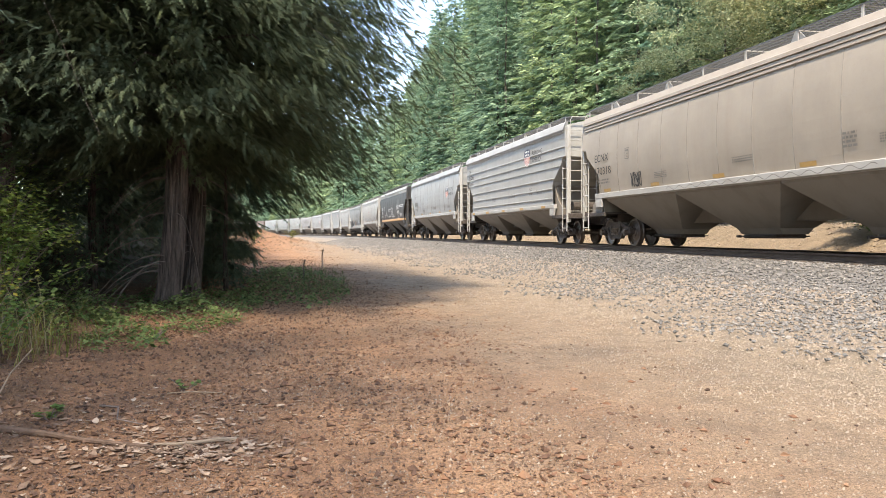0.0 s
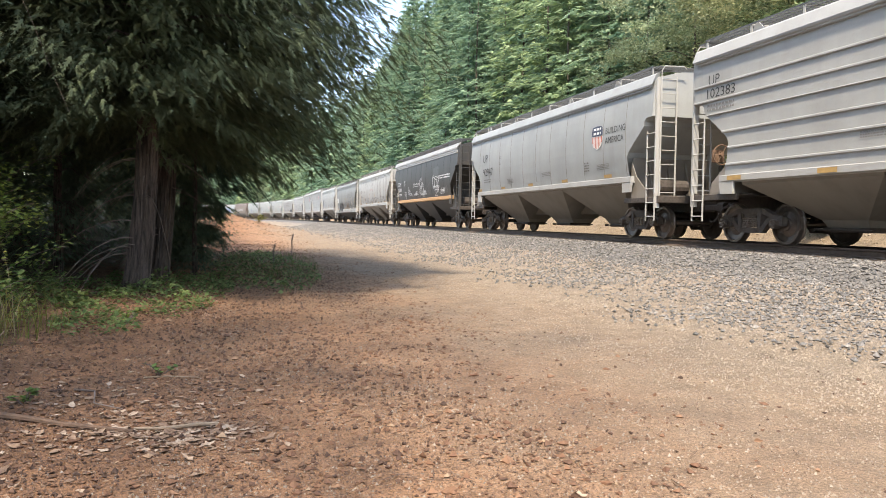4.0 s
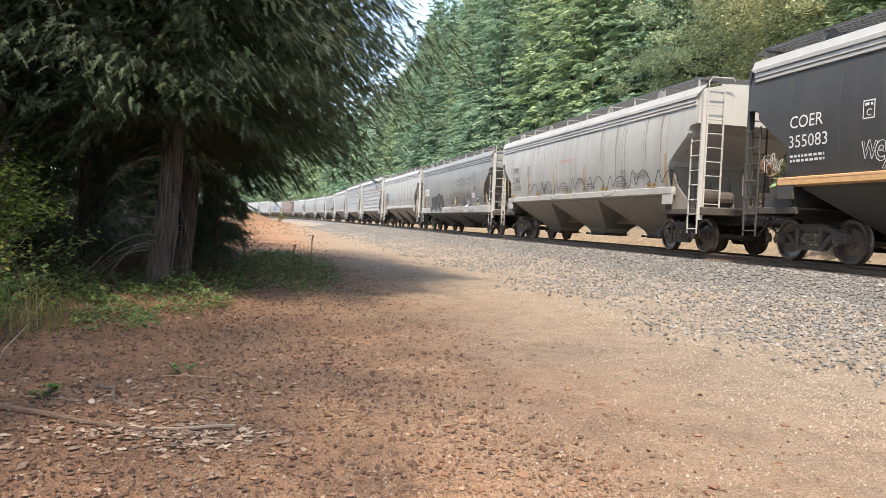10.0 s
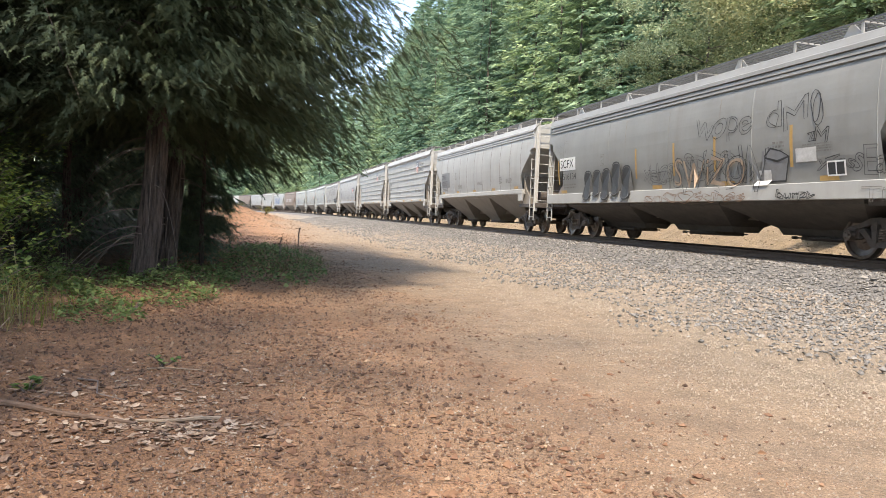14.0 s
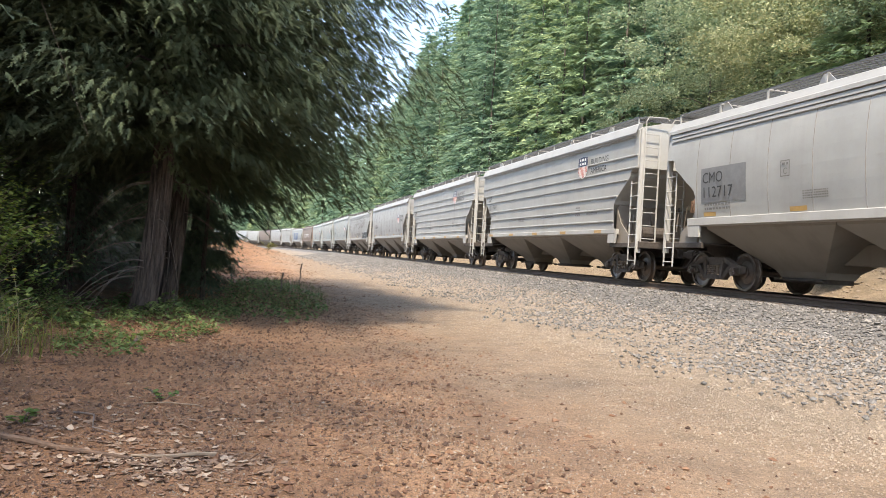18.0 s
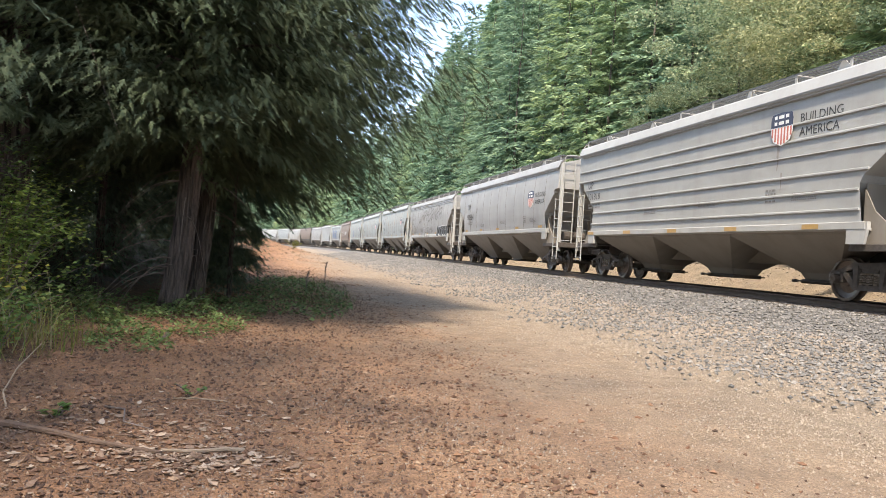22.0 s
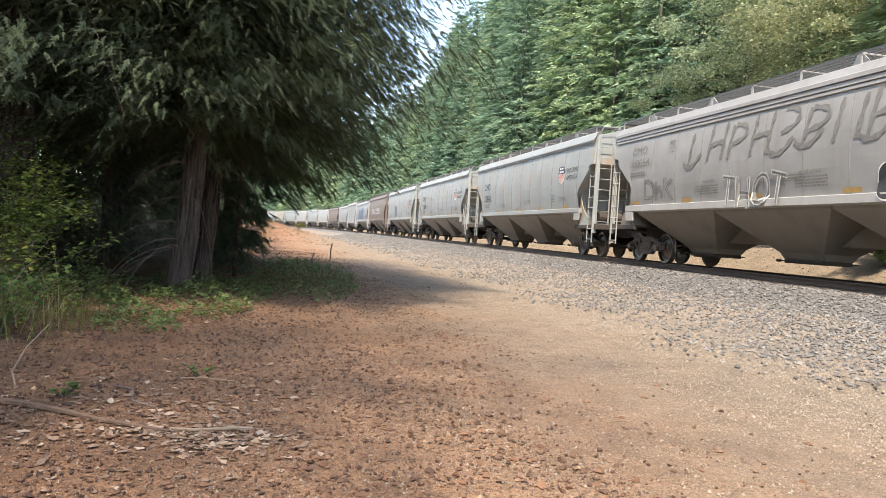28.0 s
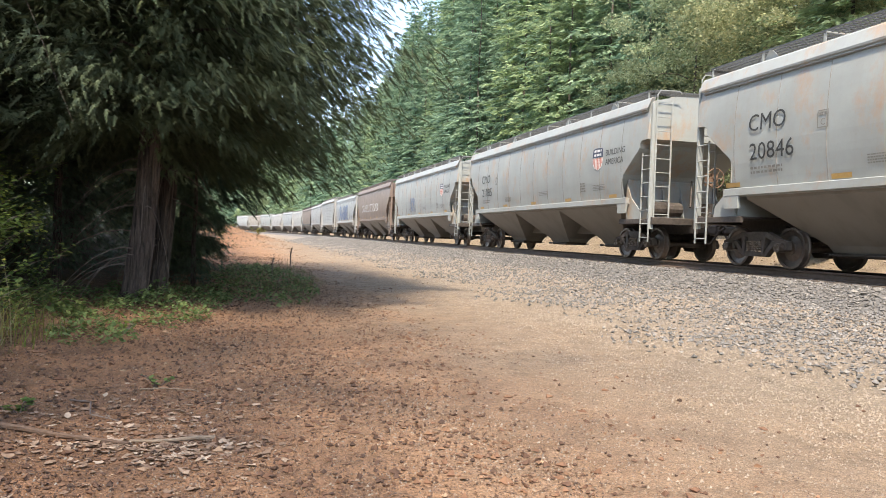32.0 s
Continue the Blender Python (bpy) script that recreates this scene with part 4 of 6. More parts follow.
            add_part(car, "side_ladder", "side_ladder", lambda: ladder_shape(0.44, 0.50, 2.95, 7), ladder_paint, pose(e * (h + 0.06) - (0.44 if e > 0 else 0), s * 1.52, 0))
            def jack():
                return Shape().prism([(0, sill - depth - 0.28), (0.45, sill - depth - 0.28), (0.52, sill - 0.15), (0.52, sill), (0, sill)], -0.03, 0.03)
            if cls != "deep":
                add_part(car, "jacking_pad", ("jacking_pad", cls), jack, trim, pose(e * (h - 1.62), s * 1.56, 0, 0, 0, 0 if e > 0 else 180))
        truck = add_part(car, "truck", "truck_bolster", bolster_shape, M_TRUCK, pose(e * (h - 1.55), 0, 0))
        for a in (-0.89, 0.89):
            w = part("wheelset", shared("wheelset", wheelset_shape), M_WHEEL, truck)
            w.matrix_parent_inverse = Matrix.Translation((a, 0, 0))
            w.location = (0, 0, WHEEL_R)
            WHEELSETS.append(w)
        for s in (-1, 1):
            part("side_frame", shared("side_frame", frame_shape), M_TRUCK, truck, m=pose(0, s * 1.0, 0))
            for a in (-0.18, 0.0, 0.18):
                part("spring", shared("spring", spring_shape, False), M_SPRING, truck, m=pose(a, s * 1.03, 0))
    # brake gear stands on the end that comes last past the path
    add_part(car, "brake_wheel", "brake_wheel", brake_wheel_shape, M_RUST, pose(-h - 0.02, -0.55, 2.35, 0, 0, 180), "rusty brake wheel")
    add_part(car, "air_reservoir", "air_reservoir", tank_shape, M_DARKGEAR, pose(-h + 0.7, 0.55, 1.45, 0, 0, 90))
    add_part(car, "brake_rigging", "brake_rigging", lambda: Shape().tube((-0.5, 0.2, 1.5), (0.4, -0.4, 2.3), 0.025).tube((0, -0.3, 1.2), (0.1, -0.5, 2.4), 0.02).box(-0.2, -0.9, 1.2, 0.15, -0.55, 1.65, 0.05), M_DARKGEAR, pose(-h + 0.5, 0, 0))
    return car


# position of each car's middle along the line at the start, class, paint, trim
TRAIN = [
    (16.5, "long", "tan", "white"), (34.2, "ribbed", "grey", "white"), (52.1, "long", "cool", "white"), (71.4, "long", "black", "black"),
    (90.0, "mid", "white", "white"), (108.25, "deep", "slate", "grey"), (126.3, "mid", "grey", "white"), (143.75, "ribbed", "grey", "white"),
    (160.6, "ribbed", "grey", "white"), (178.75, "long", "brownish", "grey"), (197.2, "mid", "dull", "white"), (215.45, "long", "pale", "pale"),
    (234.6, "long", "pale", "pale"), (253.7, "long", "pale", "pale"), (272.4, "long", "maroon", "maroon"), (290.6, "mid", "cool", "grey"),
    (308.4, "ribbed", "grey", "white"), (325.6, "long", "brownish", "dull"), (343.6, "long", "maroon", "black"), (361.4, "mid", "white", "white"),
    (379.2, "long", "cool", "white"), (397.2, "mid", "white", "white"), (415.0, "long", "pale", "pale"), (433.0, "mid", "tan", "white"),
    (451.0, "long", "white", "white"),
]
LABELS = {
    "tan": "dusty tan covered hopper car with smooth curved sides", "grey": "light grey covered hopper car with dusty steel sides",
    "slate": "grey covered hopper car with deep sill and graffiti", "cool": "cool grey covered hopper car with curved sides", "black": "black covered hopper car with orange sill stripe and white graffiti",
    "white": "off-white covered hopper car with brown streaks", "dull": "dull grey covered hopper car sprayed with graffiti",
    "brownish": "brownish grey covered hopper car with weld seams", "pale": "pale blue-grey covered hopper car with rust patches",
    "maroon": "dark brown covered hopper car with weathered sides",
}
CARS = []
for s0, cls, paint, trim in TRAIN:
    label = LABELS[paint] if cls != "ribbed" else "light grey covered hopper car with horizontal side ribs"
    CARS.append(hopper_car(cls, PAINT[paint], label, PAINT[trim], M_ORANGE if paint == "black" else None))


def reflectors(car, cls, n=5, phase=0.0):
    L, eave, sill, *_ = CLASSES[cls]
    for i in range(n):
        x = (i - (n - 1) / 2) * (L - 4) / (n - 1) + phase
        decal(car, cls, "reflector", x + 0.27, sill + 0.03 if cls != "ribbed" else sill - 0.125, rect(0.5, 0.10), M_YELLOW, lift=0.012 if cls != "ribbed" else 0.012)


for i, (s0, cls, paint, trim) in enumerate(TRAIN):
    if i < 16 and paint not in ("black",):
        reflectors(CARS[i], cls, 5, 0.3 * (i % 3))

# lettering, car by car; x runs from the middle towards the far end
def letter_train():
    c = CARS
    K, G, W = M_BLACKINK, M_GREYINK, M_WHITEINK
    marks(c[0], "long", K, ("ECNX", 7.22, 2.80, 1.05, 0.25), ("170318", 7.2, 2.37, 1.2, 0.25))
    marks(c[1], "ribbed", K, ("UP", 7.0, 3.70, 0.42, 0.24), ("102383", 7.05, 3.40, 1.05, 0.22))
    marks(c[2], "long", K, ("UP", 6.38, 3.06, 0.62, 0.36), ("92947", 6.36, 2.45, 1.35, 0.34))
    marks(c[3], "long", W, ("COER", 6.9, 2.76, 0.95, 0.25), ("355083", 6.92, 2.36, 1.1, 0.25))
    marks(c[4], "mid", K, ("CMO", 6.43, 2.80, 0.75, 0.24), ("23085", 6.4, 2.36, 0.9, 0.24))
    decal(c[5], "deep", "white_panel", 7.2, 2.27, rect(1.32, 0.44), M_PALEWHITE, lift=0.008)
    marks(c[5], "deep", K, ("SCFX", 7.1, 2.36, 1.1, 0.28), ("516134", 6.92, 1.95, 1.1, 0.22))
    decal(c[6], "mid", "grey_panel", 6.5, 2.10, rect(1.75, 0.84), M_PANEL, lift=0.008)
    marks(c[6], "mid", K, ("CMO", 6.4, 2.57, 0.8, 0.26), ("112717", 6.36, 2.22, 1.15, 0.26))
    marks(c[7], "ribbed", K, ("UP", 6.6, 3.06, 0.42, 0.24), ("101744", 6.5, 2.66, 1.05, 0.22))
    marks(c[8], "ribbed", K, ("UP", 6.72, 3.06, 0.42, 0.24), ("101818", 6.68, 2.66, 1.0, 0.23))
    marks(c[9], "long", K, ("UP", 6.12, 3.03, 0.6, 0.34), ("92864", 6.12, 2.46, 1.4, 0.32))
    marks(c[10], "mid", G, ("CMO", 6.68, 3.30, 0.95, 0.25), ("100054", 6.78, 2.92, 1.25, 0.24))
    marks(c[11], "long", K, ("CMO", 6.42, 2.96, 1.15, 0.36), ("20846", 6.38, 2.34, 1.36, 0.36))
    marks(c[12], "long", K, ("CMO", 6.28, 2.92, 1.15, 0.36), ("21085", 6.24, 2.32, 1.36, 0.36))
    for i, x, z, k in ((1, -2.85, 3.30, 0.9), (2, -4.8, 2.70, 0.88), (7, -3.5, 3.30, 0.9), (8, -3.5, 3.30, 0.9), (9, -4.8, 2.68, 0.92), (11, -4.97, 2.75, 0.85), (12, -5.1, 2.68, 0.85), (13, -5.0, 2.7, 0.85)):
        shield(c[i], TRAIN[i][1], x, z, k)
    for i in range(16):
        cls, x = TRAIN[i][1], CLASSES[TRAIN[i][1]][0] / 2
        ink = M_WHITEINK if TRAIN[i][2] == "black" else M_GREYINK
        decal(c[i], cls, "small_print", x - 5.2, 2.15, bars(4, 0.7, 0.025, 0.9), ink)
        decal(c[i], cls, "small_print", -0.6, 2.2, bars(3, 0.8, 0.028, 0.9), ink)
        decal(c[i], cls, "consolidated_plate", -x + 4.2, 2.3, bars(4, 0.36, 0.045, 0.8), M_GREYINK if TRAIN[i][2] != "black" else M_WHITEINK)
        decal(c[i], cls, "small_print", -x + 3.3, 2.2, bars(4, 0.8, 0.025, 0.9), ink)
    # boxed plate letter near the number
    for i, x, z in ((0, 5.0, 2.72), (2, 4.2, 2.85), (3, 4.95, 2.72), (4, 4.6, 2.62), (5, 4.0, 2.3), (6, 3.6, 2.5), (9, 4.2, 2.75), (10, 4.4, 3.2), (11, 4.4, 2.78), (12, 4.4, 2.78)):
        ink = M_WHITEINK if i == 3 else M_GREYINK
        frame_v, frame_f = [], []
        for a0, b0, a1, b1 in ((0, 0, 0.28, 0.02), (0, 0.32, 0.28, 0.34), (0, 0.02, 0.02, 0.32), (0.26, 0.02, 0.28, 0.32)):
            o = len(frame_v)
            frame_v += [(a0, b0), (a1, b0), (a1, b1), (a0, b1)]
            frame_f.append((o, o + 1, o + 2, o + 3))
        decal(c[i], TRAIN[i][1], "plate_box", x, z, (frame_v, frame_f), ink)
        decal(c[i], TRAIN[i][1], "plate_letter", x - 0.08, z + 0.05, text_mesh("C", 0.13), ink)
        decal(c[i], TRAIN[i][1], "plate_word", x - 0.05, z + 0.24, bars(1, 0.18, 0.05), ink)
    # black car: slogan line and tags
    decal(c[3], "long", "pink_line", 7.2, CLASSES["long"][2] - 0.045, rect(14.4, 0.035), M_PINK, lift=0.006)
    decal(c[3], "long", "small_print", 2.1, 2.54, bars(1, 1.9, 0.03), M_WHITEINK)
    decal(c[3], "long", "small_print", 2.0, 2.05, bars(2, 1.1, 0.03), M_WHITEINK)
    decal(c[3], "long", "small_print", 0.0, 2.02, bars(2, 1.6, 0.03), M_WHITEINK)
    decal(c[3], "long", "warning_line", 2.1, 2.64, fitted("DO NOT HAMMER ON CAR", 1.95, 0.12), M_WHITEINK)
    sprayed(c[3], "long", 7.75, 1.95, 0.55, 0.30, "Mx", 0.022, W, slant=0.2)
    sprayed(c[3], "long", 5.02, 1.86, 0.72, 0.42, "wey", 0.022, W, slant=0.25)
    sprayed(c[3], "long", 3.78, 2.10, 0.62, 0.42, "Ami", 0.026, W, slant=0.2)
    sprayed(c[3], "long", 3.70, 1.90, 0.55, 0.22, "Cy", 0.012, G)
    sprayed(c[3], "long", 2.78, 1.93, 0.95, 0.20, "esra", 0.014, G, slant=0.1)
    sprayed(c[3], "long", 1.66, 2.00, 0.98, 0.22, "xGBOW", 0.022, W)
    sprayed(c[3], "long", 0.48, 1.98, 1.30, 0.80, "AEMOS", 0.034, W, slant=0.12)
    halo = [(0.2 * math.cos(a), 0.11 * math.sin(a)) for a in np.linspace(0, 2 * math.pi, 17)]
    decal(c[3], "long", "graffiti_stroke", -0.22, 2.93, stroke(halo, 0.035), W, lift=0.02)
    sprayed(c[3], "long", -1.75, 2.34, 0.85, 0.28, "AMS", 0.016, G, slant=0.2)
    sprayed(c[3], "long", -1.35, 1.98, 1.2, 0.36, "8zes", 0.018, G, slant=0.1)
    for x in (-1.2, -1.32, -2.72, -2.85):
        decal(c[3], "long", "graffiti_stroke", x, 2.22, stroke([(0, 0), (0.03, 0.09), (0.05, 0.16)], 0.02), G)
    sprayed(c[3], "long", -3.10, 2.28, 1.6, 0.62, "COZ", 0.055, W, slant=0.1)
    decal(c[3], "long", "graffiti_stroke", -3.5, 2.36, stroke([(0, 0.1), (0.3, 0), (0.7, 0.04), (0.95, -0.08), (1.08, -0.36), (1.0, -0.30)], 0.045), W, lift=0.02)
    patch = [(0, 0), (1.22, -0.02), (1.25, 0.42), (1.05, 0.52), (0.05, 0.46)]
    decal(c[3], "long", "painted_out_patch", -3.26, 2.98, (patch, [tuple(range(5))]), M_BLACKPATCH, lift=0.008)
    decal(c[3], "long", "weight_data", -4.83, 2.88, bars(2, 2.2, 0.075, 0.7), W)
    for q in (rect(0.60, 0.025), rect(0.025, 0.36)):
        decal(c[3], "long", "plate_box", -3.60, 1.82, q, W)
    decal(c[3], "long", "plate_box", -3.60, 2.16, rect(0.60, 0.025), W)
    for dx in (0.30, 0.575):
        decal(c[3], "long", "plate_box", -3.60 - dx, 1.82, rect(0.025, 0.36), W)
    decal(c[3], "long", "small_print", -4.85, 2.12, bars(4, 0.85, 0.035, 0.9), W)
    sprayed(c[3], "long", -5.85, 1.98, 0.6, 0.32, "nOx", 0.016, G, slant=0.2)
    for k in range(5):      # fat rounded letters
        w, hgt = 0.62, (0.98, 0.86, 1.0, 1.04, 1.02)[k]
        outline = [(w / 2 + w / 2 * abs(math.cos(a)) ** 0.7 * math.copysign(1, math.cos(a)), hgt / 2 + hgt / 2 * abs(math.sin(a)) ** 0.6 * math.copysign(1, math.sin(a))) for a in np.linspace(0, 2 * math.pi, 22, endpoint=False)]
        decal(c[5], "deep", "graffiti", 5.15 - k * 0.66, 1.2 + 0.12 * (k % 2), (outline, [tuple(range(22))]), M_BLACKINK, lift=0.045)
        ring = [(w / 2 + (a - w / 2) * 0.86, hgt / 2 + (b - hgt / 2) * 0.9) for a, b in outline]
        decal(c[5], "deep", "graffiti_line", 5.15 - k * 0.66, 1.2 + 0.12 * (k % 2), stroke(ring + ring[:1], 0.02), M_GREYINK, lift=0.05)
    sprayed(c[5], "deep", -1.30, 2.50, 2.1, 0.50, "wope", 0.02, K, slant=0.1)
    sprayed(c[5], "deep", -3.95, 2.66, 1.15, 0.45, "dM", 0.02, K, slant=0.15)
    sprayed(c[5], "deep", -5.30, 2.55, 0.26, 0.62, "0", 0.026, K)
    sprayed(c[5], "deep", -5.22, 2.28, 0.5, 0.22, "zM", 0.024, K)
    sprayed(c[5], "deep", 1.30, 1.50, 1.5, 0.62, "xHCy", 0.016, K, slant=0.1)
    sprayed(c[5], "deep", 0.95, 1.66, 1.2, 0.42, "ezS", 0.014, K, slant=0.2)
    sprayed(c[5], "deep", -0.85, 1.62, 2.6, 0.62, "SBaCe", 0.016, K, slant=-0.1)
    sprayed(c[5], "deep", -2.60, 1.50, 1.25, 0.72, "UN", 0.022, K, M_PANEL, 0.1)
    sprayed(c[5], "deep", 7.55, 2.85, 0.8, 0.42, "xS", 0.012, G, slant=0.3)
    sprayed(c[5], "deep", -0.30, 1.48, 2.9, 0.66, "SWiZO", 0.022, K, M_TANSPRAY, 0.12)
    sprayed(c[5], "deep", -5.45, 1.68, 0.9, 0.24, "yTes", 0.018, K, slant=0.2)
    sprayed(c[5], "deep", -6.35, 1.62, 0.95, 0.42, "sEas", 0.018, K, slant=0.2)
    sprayed(c[5], "deep", 1.05, 1.10, 4.4, 0.24, "onCQSdres", 0.02, M_RUST, lift=0.016)
    sprayed(c[5], "deep", -4.40, 1.12, 1.1, 0.18, "burpy", 0.026, K, lift=0.016)
    sprayed(c[5], "deep", -6.70, 1.10, 0.9, 0.22, "Tik", 0.018, G, lift=0.016)
    dark = [(0, 0), (0.72, 0.0), (0.86, 0.50), (0.62, 0.62), (0.30, 0.70), (0.08, 0.52)]
    decal(c[5], "deep", "graffiti_fill", -3.80, 1.52, (dark, [tuple(range(6))]), M_PANEL, lift=0.018)
    decal(c[5], "deep", "graffiti_stroke", -3.80, 1.52, stroke(dark + dark[:1], 0.05), K, lift=0.020)
    decal(c[5], "deep", "graffiti_stroke", -3.80, 1.52, stroke([(0.08, 0.52), (0.5, 0.42), (0.86, 0.5)], 0.05), K, lift=0.020)
    decal(c[5], "deep", "blank_panel", -4.85, 1.88, rect(0.58, 0.28), M_FADED, lift=0.014)
    decal(c[5], "deep", "blank_panel", -3.62, 1.44, rect(0.48, 0.33), M_FADED, lift=0.024)
    decal(c[5], "deep", "white_panel", -5.70, 1.57, rect(0.48, 0.29), M_PALEWHITE, lift=0.022)
    for a in (0.03, 0.25):
        decal(c[5], "deep", "plate_field", -5.70 - a, 1.60, rect(0.19, 0.23), K, lift=0.024)
    drip(c[5], "deep", 2.36, 3.52, 2.4, 0.05)
    drip(c[5], "deep", -2.25, 3.52, 2.95, 0.05)
    # tall brushed letters, each of a few slanting strokes
    rnd = random.Random(31)
    for k in range(9):
        x0, w = 3.3 - 0.92 * k, 0.62
        tilt, foot, head = 0.22, rnd.uniform(0.0, 0.15), rnd.uniform(0.85, 1.05)
        left = [(0, foot), (tilt * 0.5, 0.5 * head), (tilt, head)]
        right = [(w, foot), (w + tilt * 0.5, 0.5 * head), (w + tilt, head)]
        bow = [(tilt + w * 0.1, head), (w * 0.9 + tilt, head * 0.92), (w + tilt * 0.5, head * 0.6), (w * 0.3, head * 0.45)]
        bar = [(tilt * 0.5, 0.45 * head), (w * 0.6, 0.5 * head), (w + tilt * 0.5, 0.52 * head)]
        hook = [(-0.25, foot + 0.1), (0.0, foot - 0.05), (w * 0.5, foot + 0.02), (w, foot + 0.3)]
        for n, line in enumerate(((left, hook), (left, right, bar), (left, bow), (left, right, bar), (bow, hook), (left, hook, bow), (left, right), (left, bow, hook), (left, right, bow))[k]):
            decal(c[10], "mid", "graffiti_stroke", x0, 2.72, stroke(rounded(line), 0.14), M_GREYINK, lift=0.012 + 0.0014 * n)
    sprayed(c[10], "mid", 1.55, 1.58, 2.4, 0.72, "THOT", 0.045, M_FADED, M_GREYINK, wild=0.25)
    bubbles(c[10], "mid", -3.45, 1.58, 5, 0.68, 0.72, K, W)
    sprayed(c[10], "mid", 5.8, 1.92, 1.65, 0.5, "DhK", 0.05, G, slant=0.1)
    for x, w in ((2.55, 0.8), (-1.2, 1.0), (-5.3, 0.9)):
        decal(c[10], "mid", "warning_word", x, 2.22, fitted("WARNING", w * 0.7, 0.085), G)
        decal(c[10], "mid", "small_print", x + 0.1, 2.13, bars(4, w, 0.035, 0.8), G)
    # one long looping line of peaks and arches
    for k in range(8):
        x0, tall = 4.75 - 1.52 * k, 0.92 + 0.14 * math.sin(k * 2.3)
        peak = [(0, 0.02), (0.12, 0.06), (0.26, 0.30), (0.38, 0.56 * tall), (0.46, 0.40), (0.52, 0.05), (0.66, 0.24), (0.84, 0.46 * tall), (1.06, 0.50 * tall), (1.28, 0.36), (1.42, 0.12), (1.30, 0.02), (1.20, 0.10), (1.40, 0.18)]
        decal(c[4], "mid", "graffiti_stroke", x0, 1.77, stroke(rounded(peak), 0.036), K, lift=0.016)
        if k % 3 == 2:
            decal(c[4], "mid", "graffiti_stroke", x0 + 0.1, 1.56, stroke([(0, 0.12), (0.2, 0), (0.7, 0.06), (1.0, 0.16)], 0.03), K, lift=0.016)
    decal(c[4], "mid", "warning_line", 0.95, 2.88, fitted("DO NOT HAMMER ON CAR", 1.3, 0.12), M_RED, lift=0.034)
    for x in (2.9, 0.9, -1.2, -3.6):
        decal(c[4], "mid", "small_print", x, 2.0, bars(3, 0.8, 0.04, 0.9), G)
    scrawl(c[0], "long", 4.65, 1.85, 0.65, 0.42, 3, 0.05, 35, M_BLACKINK)
    wave = [(0.08 * k, 0.045 * math.sin(k * 0.9)) for k in range(95)]
    decal(c[0], "long", "graffiti", 2.4, 1.66, stroke(wave, 0.022), M_GREYINK, lift=0.045)
    scrawl(c[15], "mid", 5.0, 1.9, 7.5, 1.5, 6, 0.25, 41, M_BLUE)
    scrawl(c[14], "long", 5.0, 2.4, 8.5, 0.6, 9, 0.06, 42, M_WHITEINK)
    scrawl(c[13], "long", 3.0, 2.0, 1.6, 0.9, 4, 0.06, 43, M_BLUE)
    for i, x in ((5, 7.35), (5, 1.75), (5, -0.25), (5, -2.05), (5, -4.68), (5, -7.1), (4, 7.2), (4, 4.5), (4, 1.65), (4, -1.15), (4, -6.6)):
        cls = TRAIN[i][1]
        decal(c[i], cls, "yellow_strip", x, 1.8, rect(0.09, 0.85), M_YELLOW)

    for x, z1, z0, w in ((3.4, 3.95, 3.3, 0.16), (-2.5, 3.95, 2.75, 0.17), (-3.6, 3.9, 1.9, 0.11), (-5.5, 3.9, 2.2, 0.07), (-6.35, 3.95, 2.2, 0.13), (0.6, 3.6, 1.9, 0.04), (-4.2, 3.6, 1.9, 0.05)):
        drip(c[4], "mid", x, z1, z0, w)
    for x, z1, z0, w in ((-3.75, 3.3, 2.75, 0.10), (-3.9, 2.7, 2.3, 0.06), (2.0, 2.6, 2.2, 0.05)):
        drip(c[8], "ribbed", x, z1, z0, w)


letter_train()


# ---------- trees ----------
def needle(V, F, p, d, up, length, width):
    """One small tuft or leaf: a single pointed piece."""
    side = np.cross(d, up)
    side /= np.linalg.norm(side) + 1e-9
    o = len(V)
    V += [p + side * width * 0.5, p + d * length - up * width * 0.2, p - side * width * 0.5]
    F.append((o, o + 1, o + 2))


def frond(V, F, p, d, up, length, n, width):
    """A twig of needles: a slim axis with tapering side twigs, drooping."""
    side = np.cross(d, up)
    side /= np.linalg.norm(side) + 1e-9
    o = len(V)
    down = np.array([0, 0, -0.25 * length])
    V += [p - side * width * 0.3, p + side * width * 0.3, p + d * length + down]
    F.append((o, o + 1, o + 2))
    for i in range(n):
        t = (i + 0.4) / n
        q = p + d * length * t * 0.95 + down * t * t
        s = side if i % 2 else -side
        L = length * (0.36 - 0.24 * t)
        tip = q + (s * 0.75 + d * 0.65) * L + down * 0.25
        o = len(V)
        V += [q - d * width * 0.5, q + d * width * 0.5, tip]
        F.append((o, o + 1, o + 2))


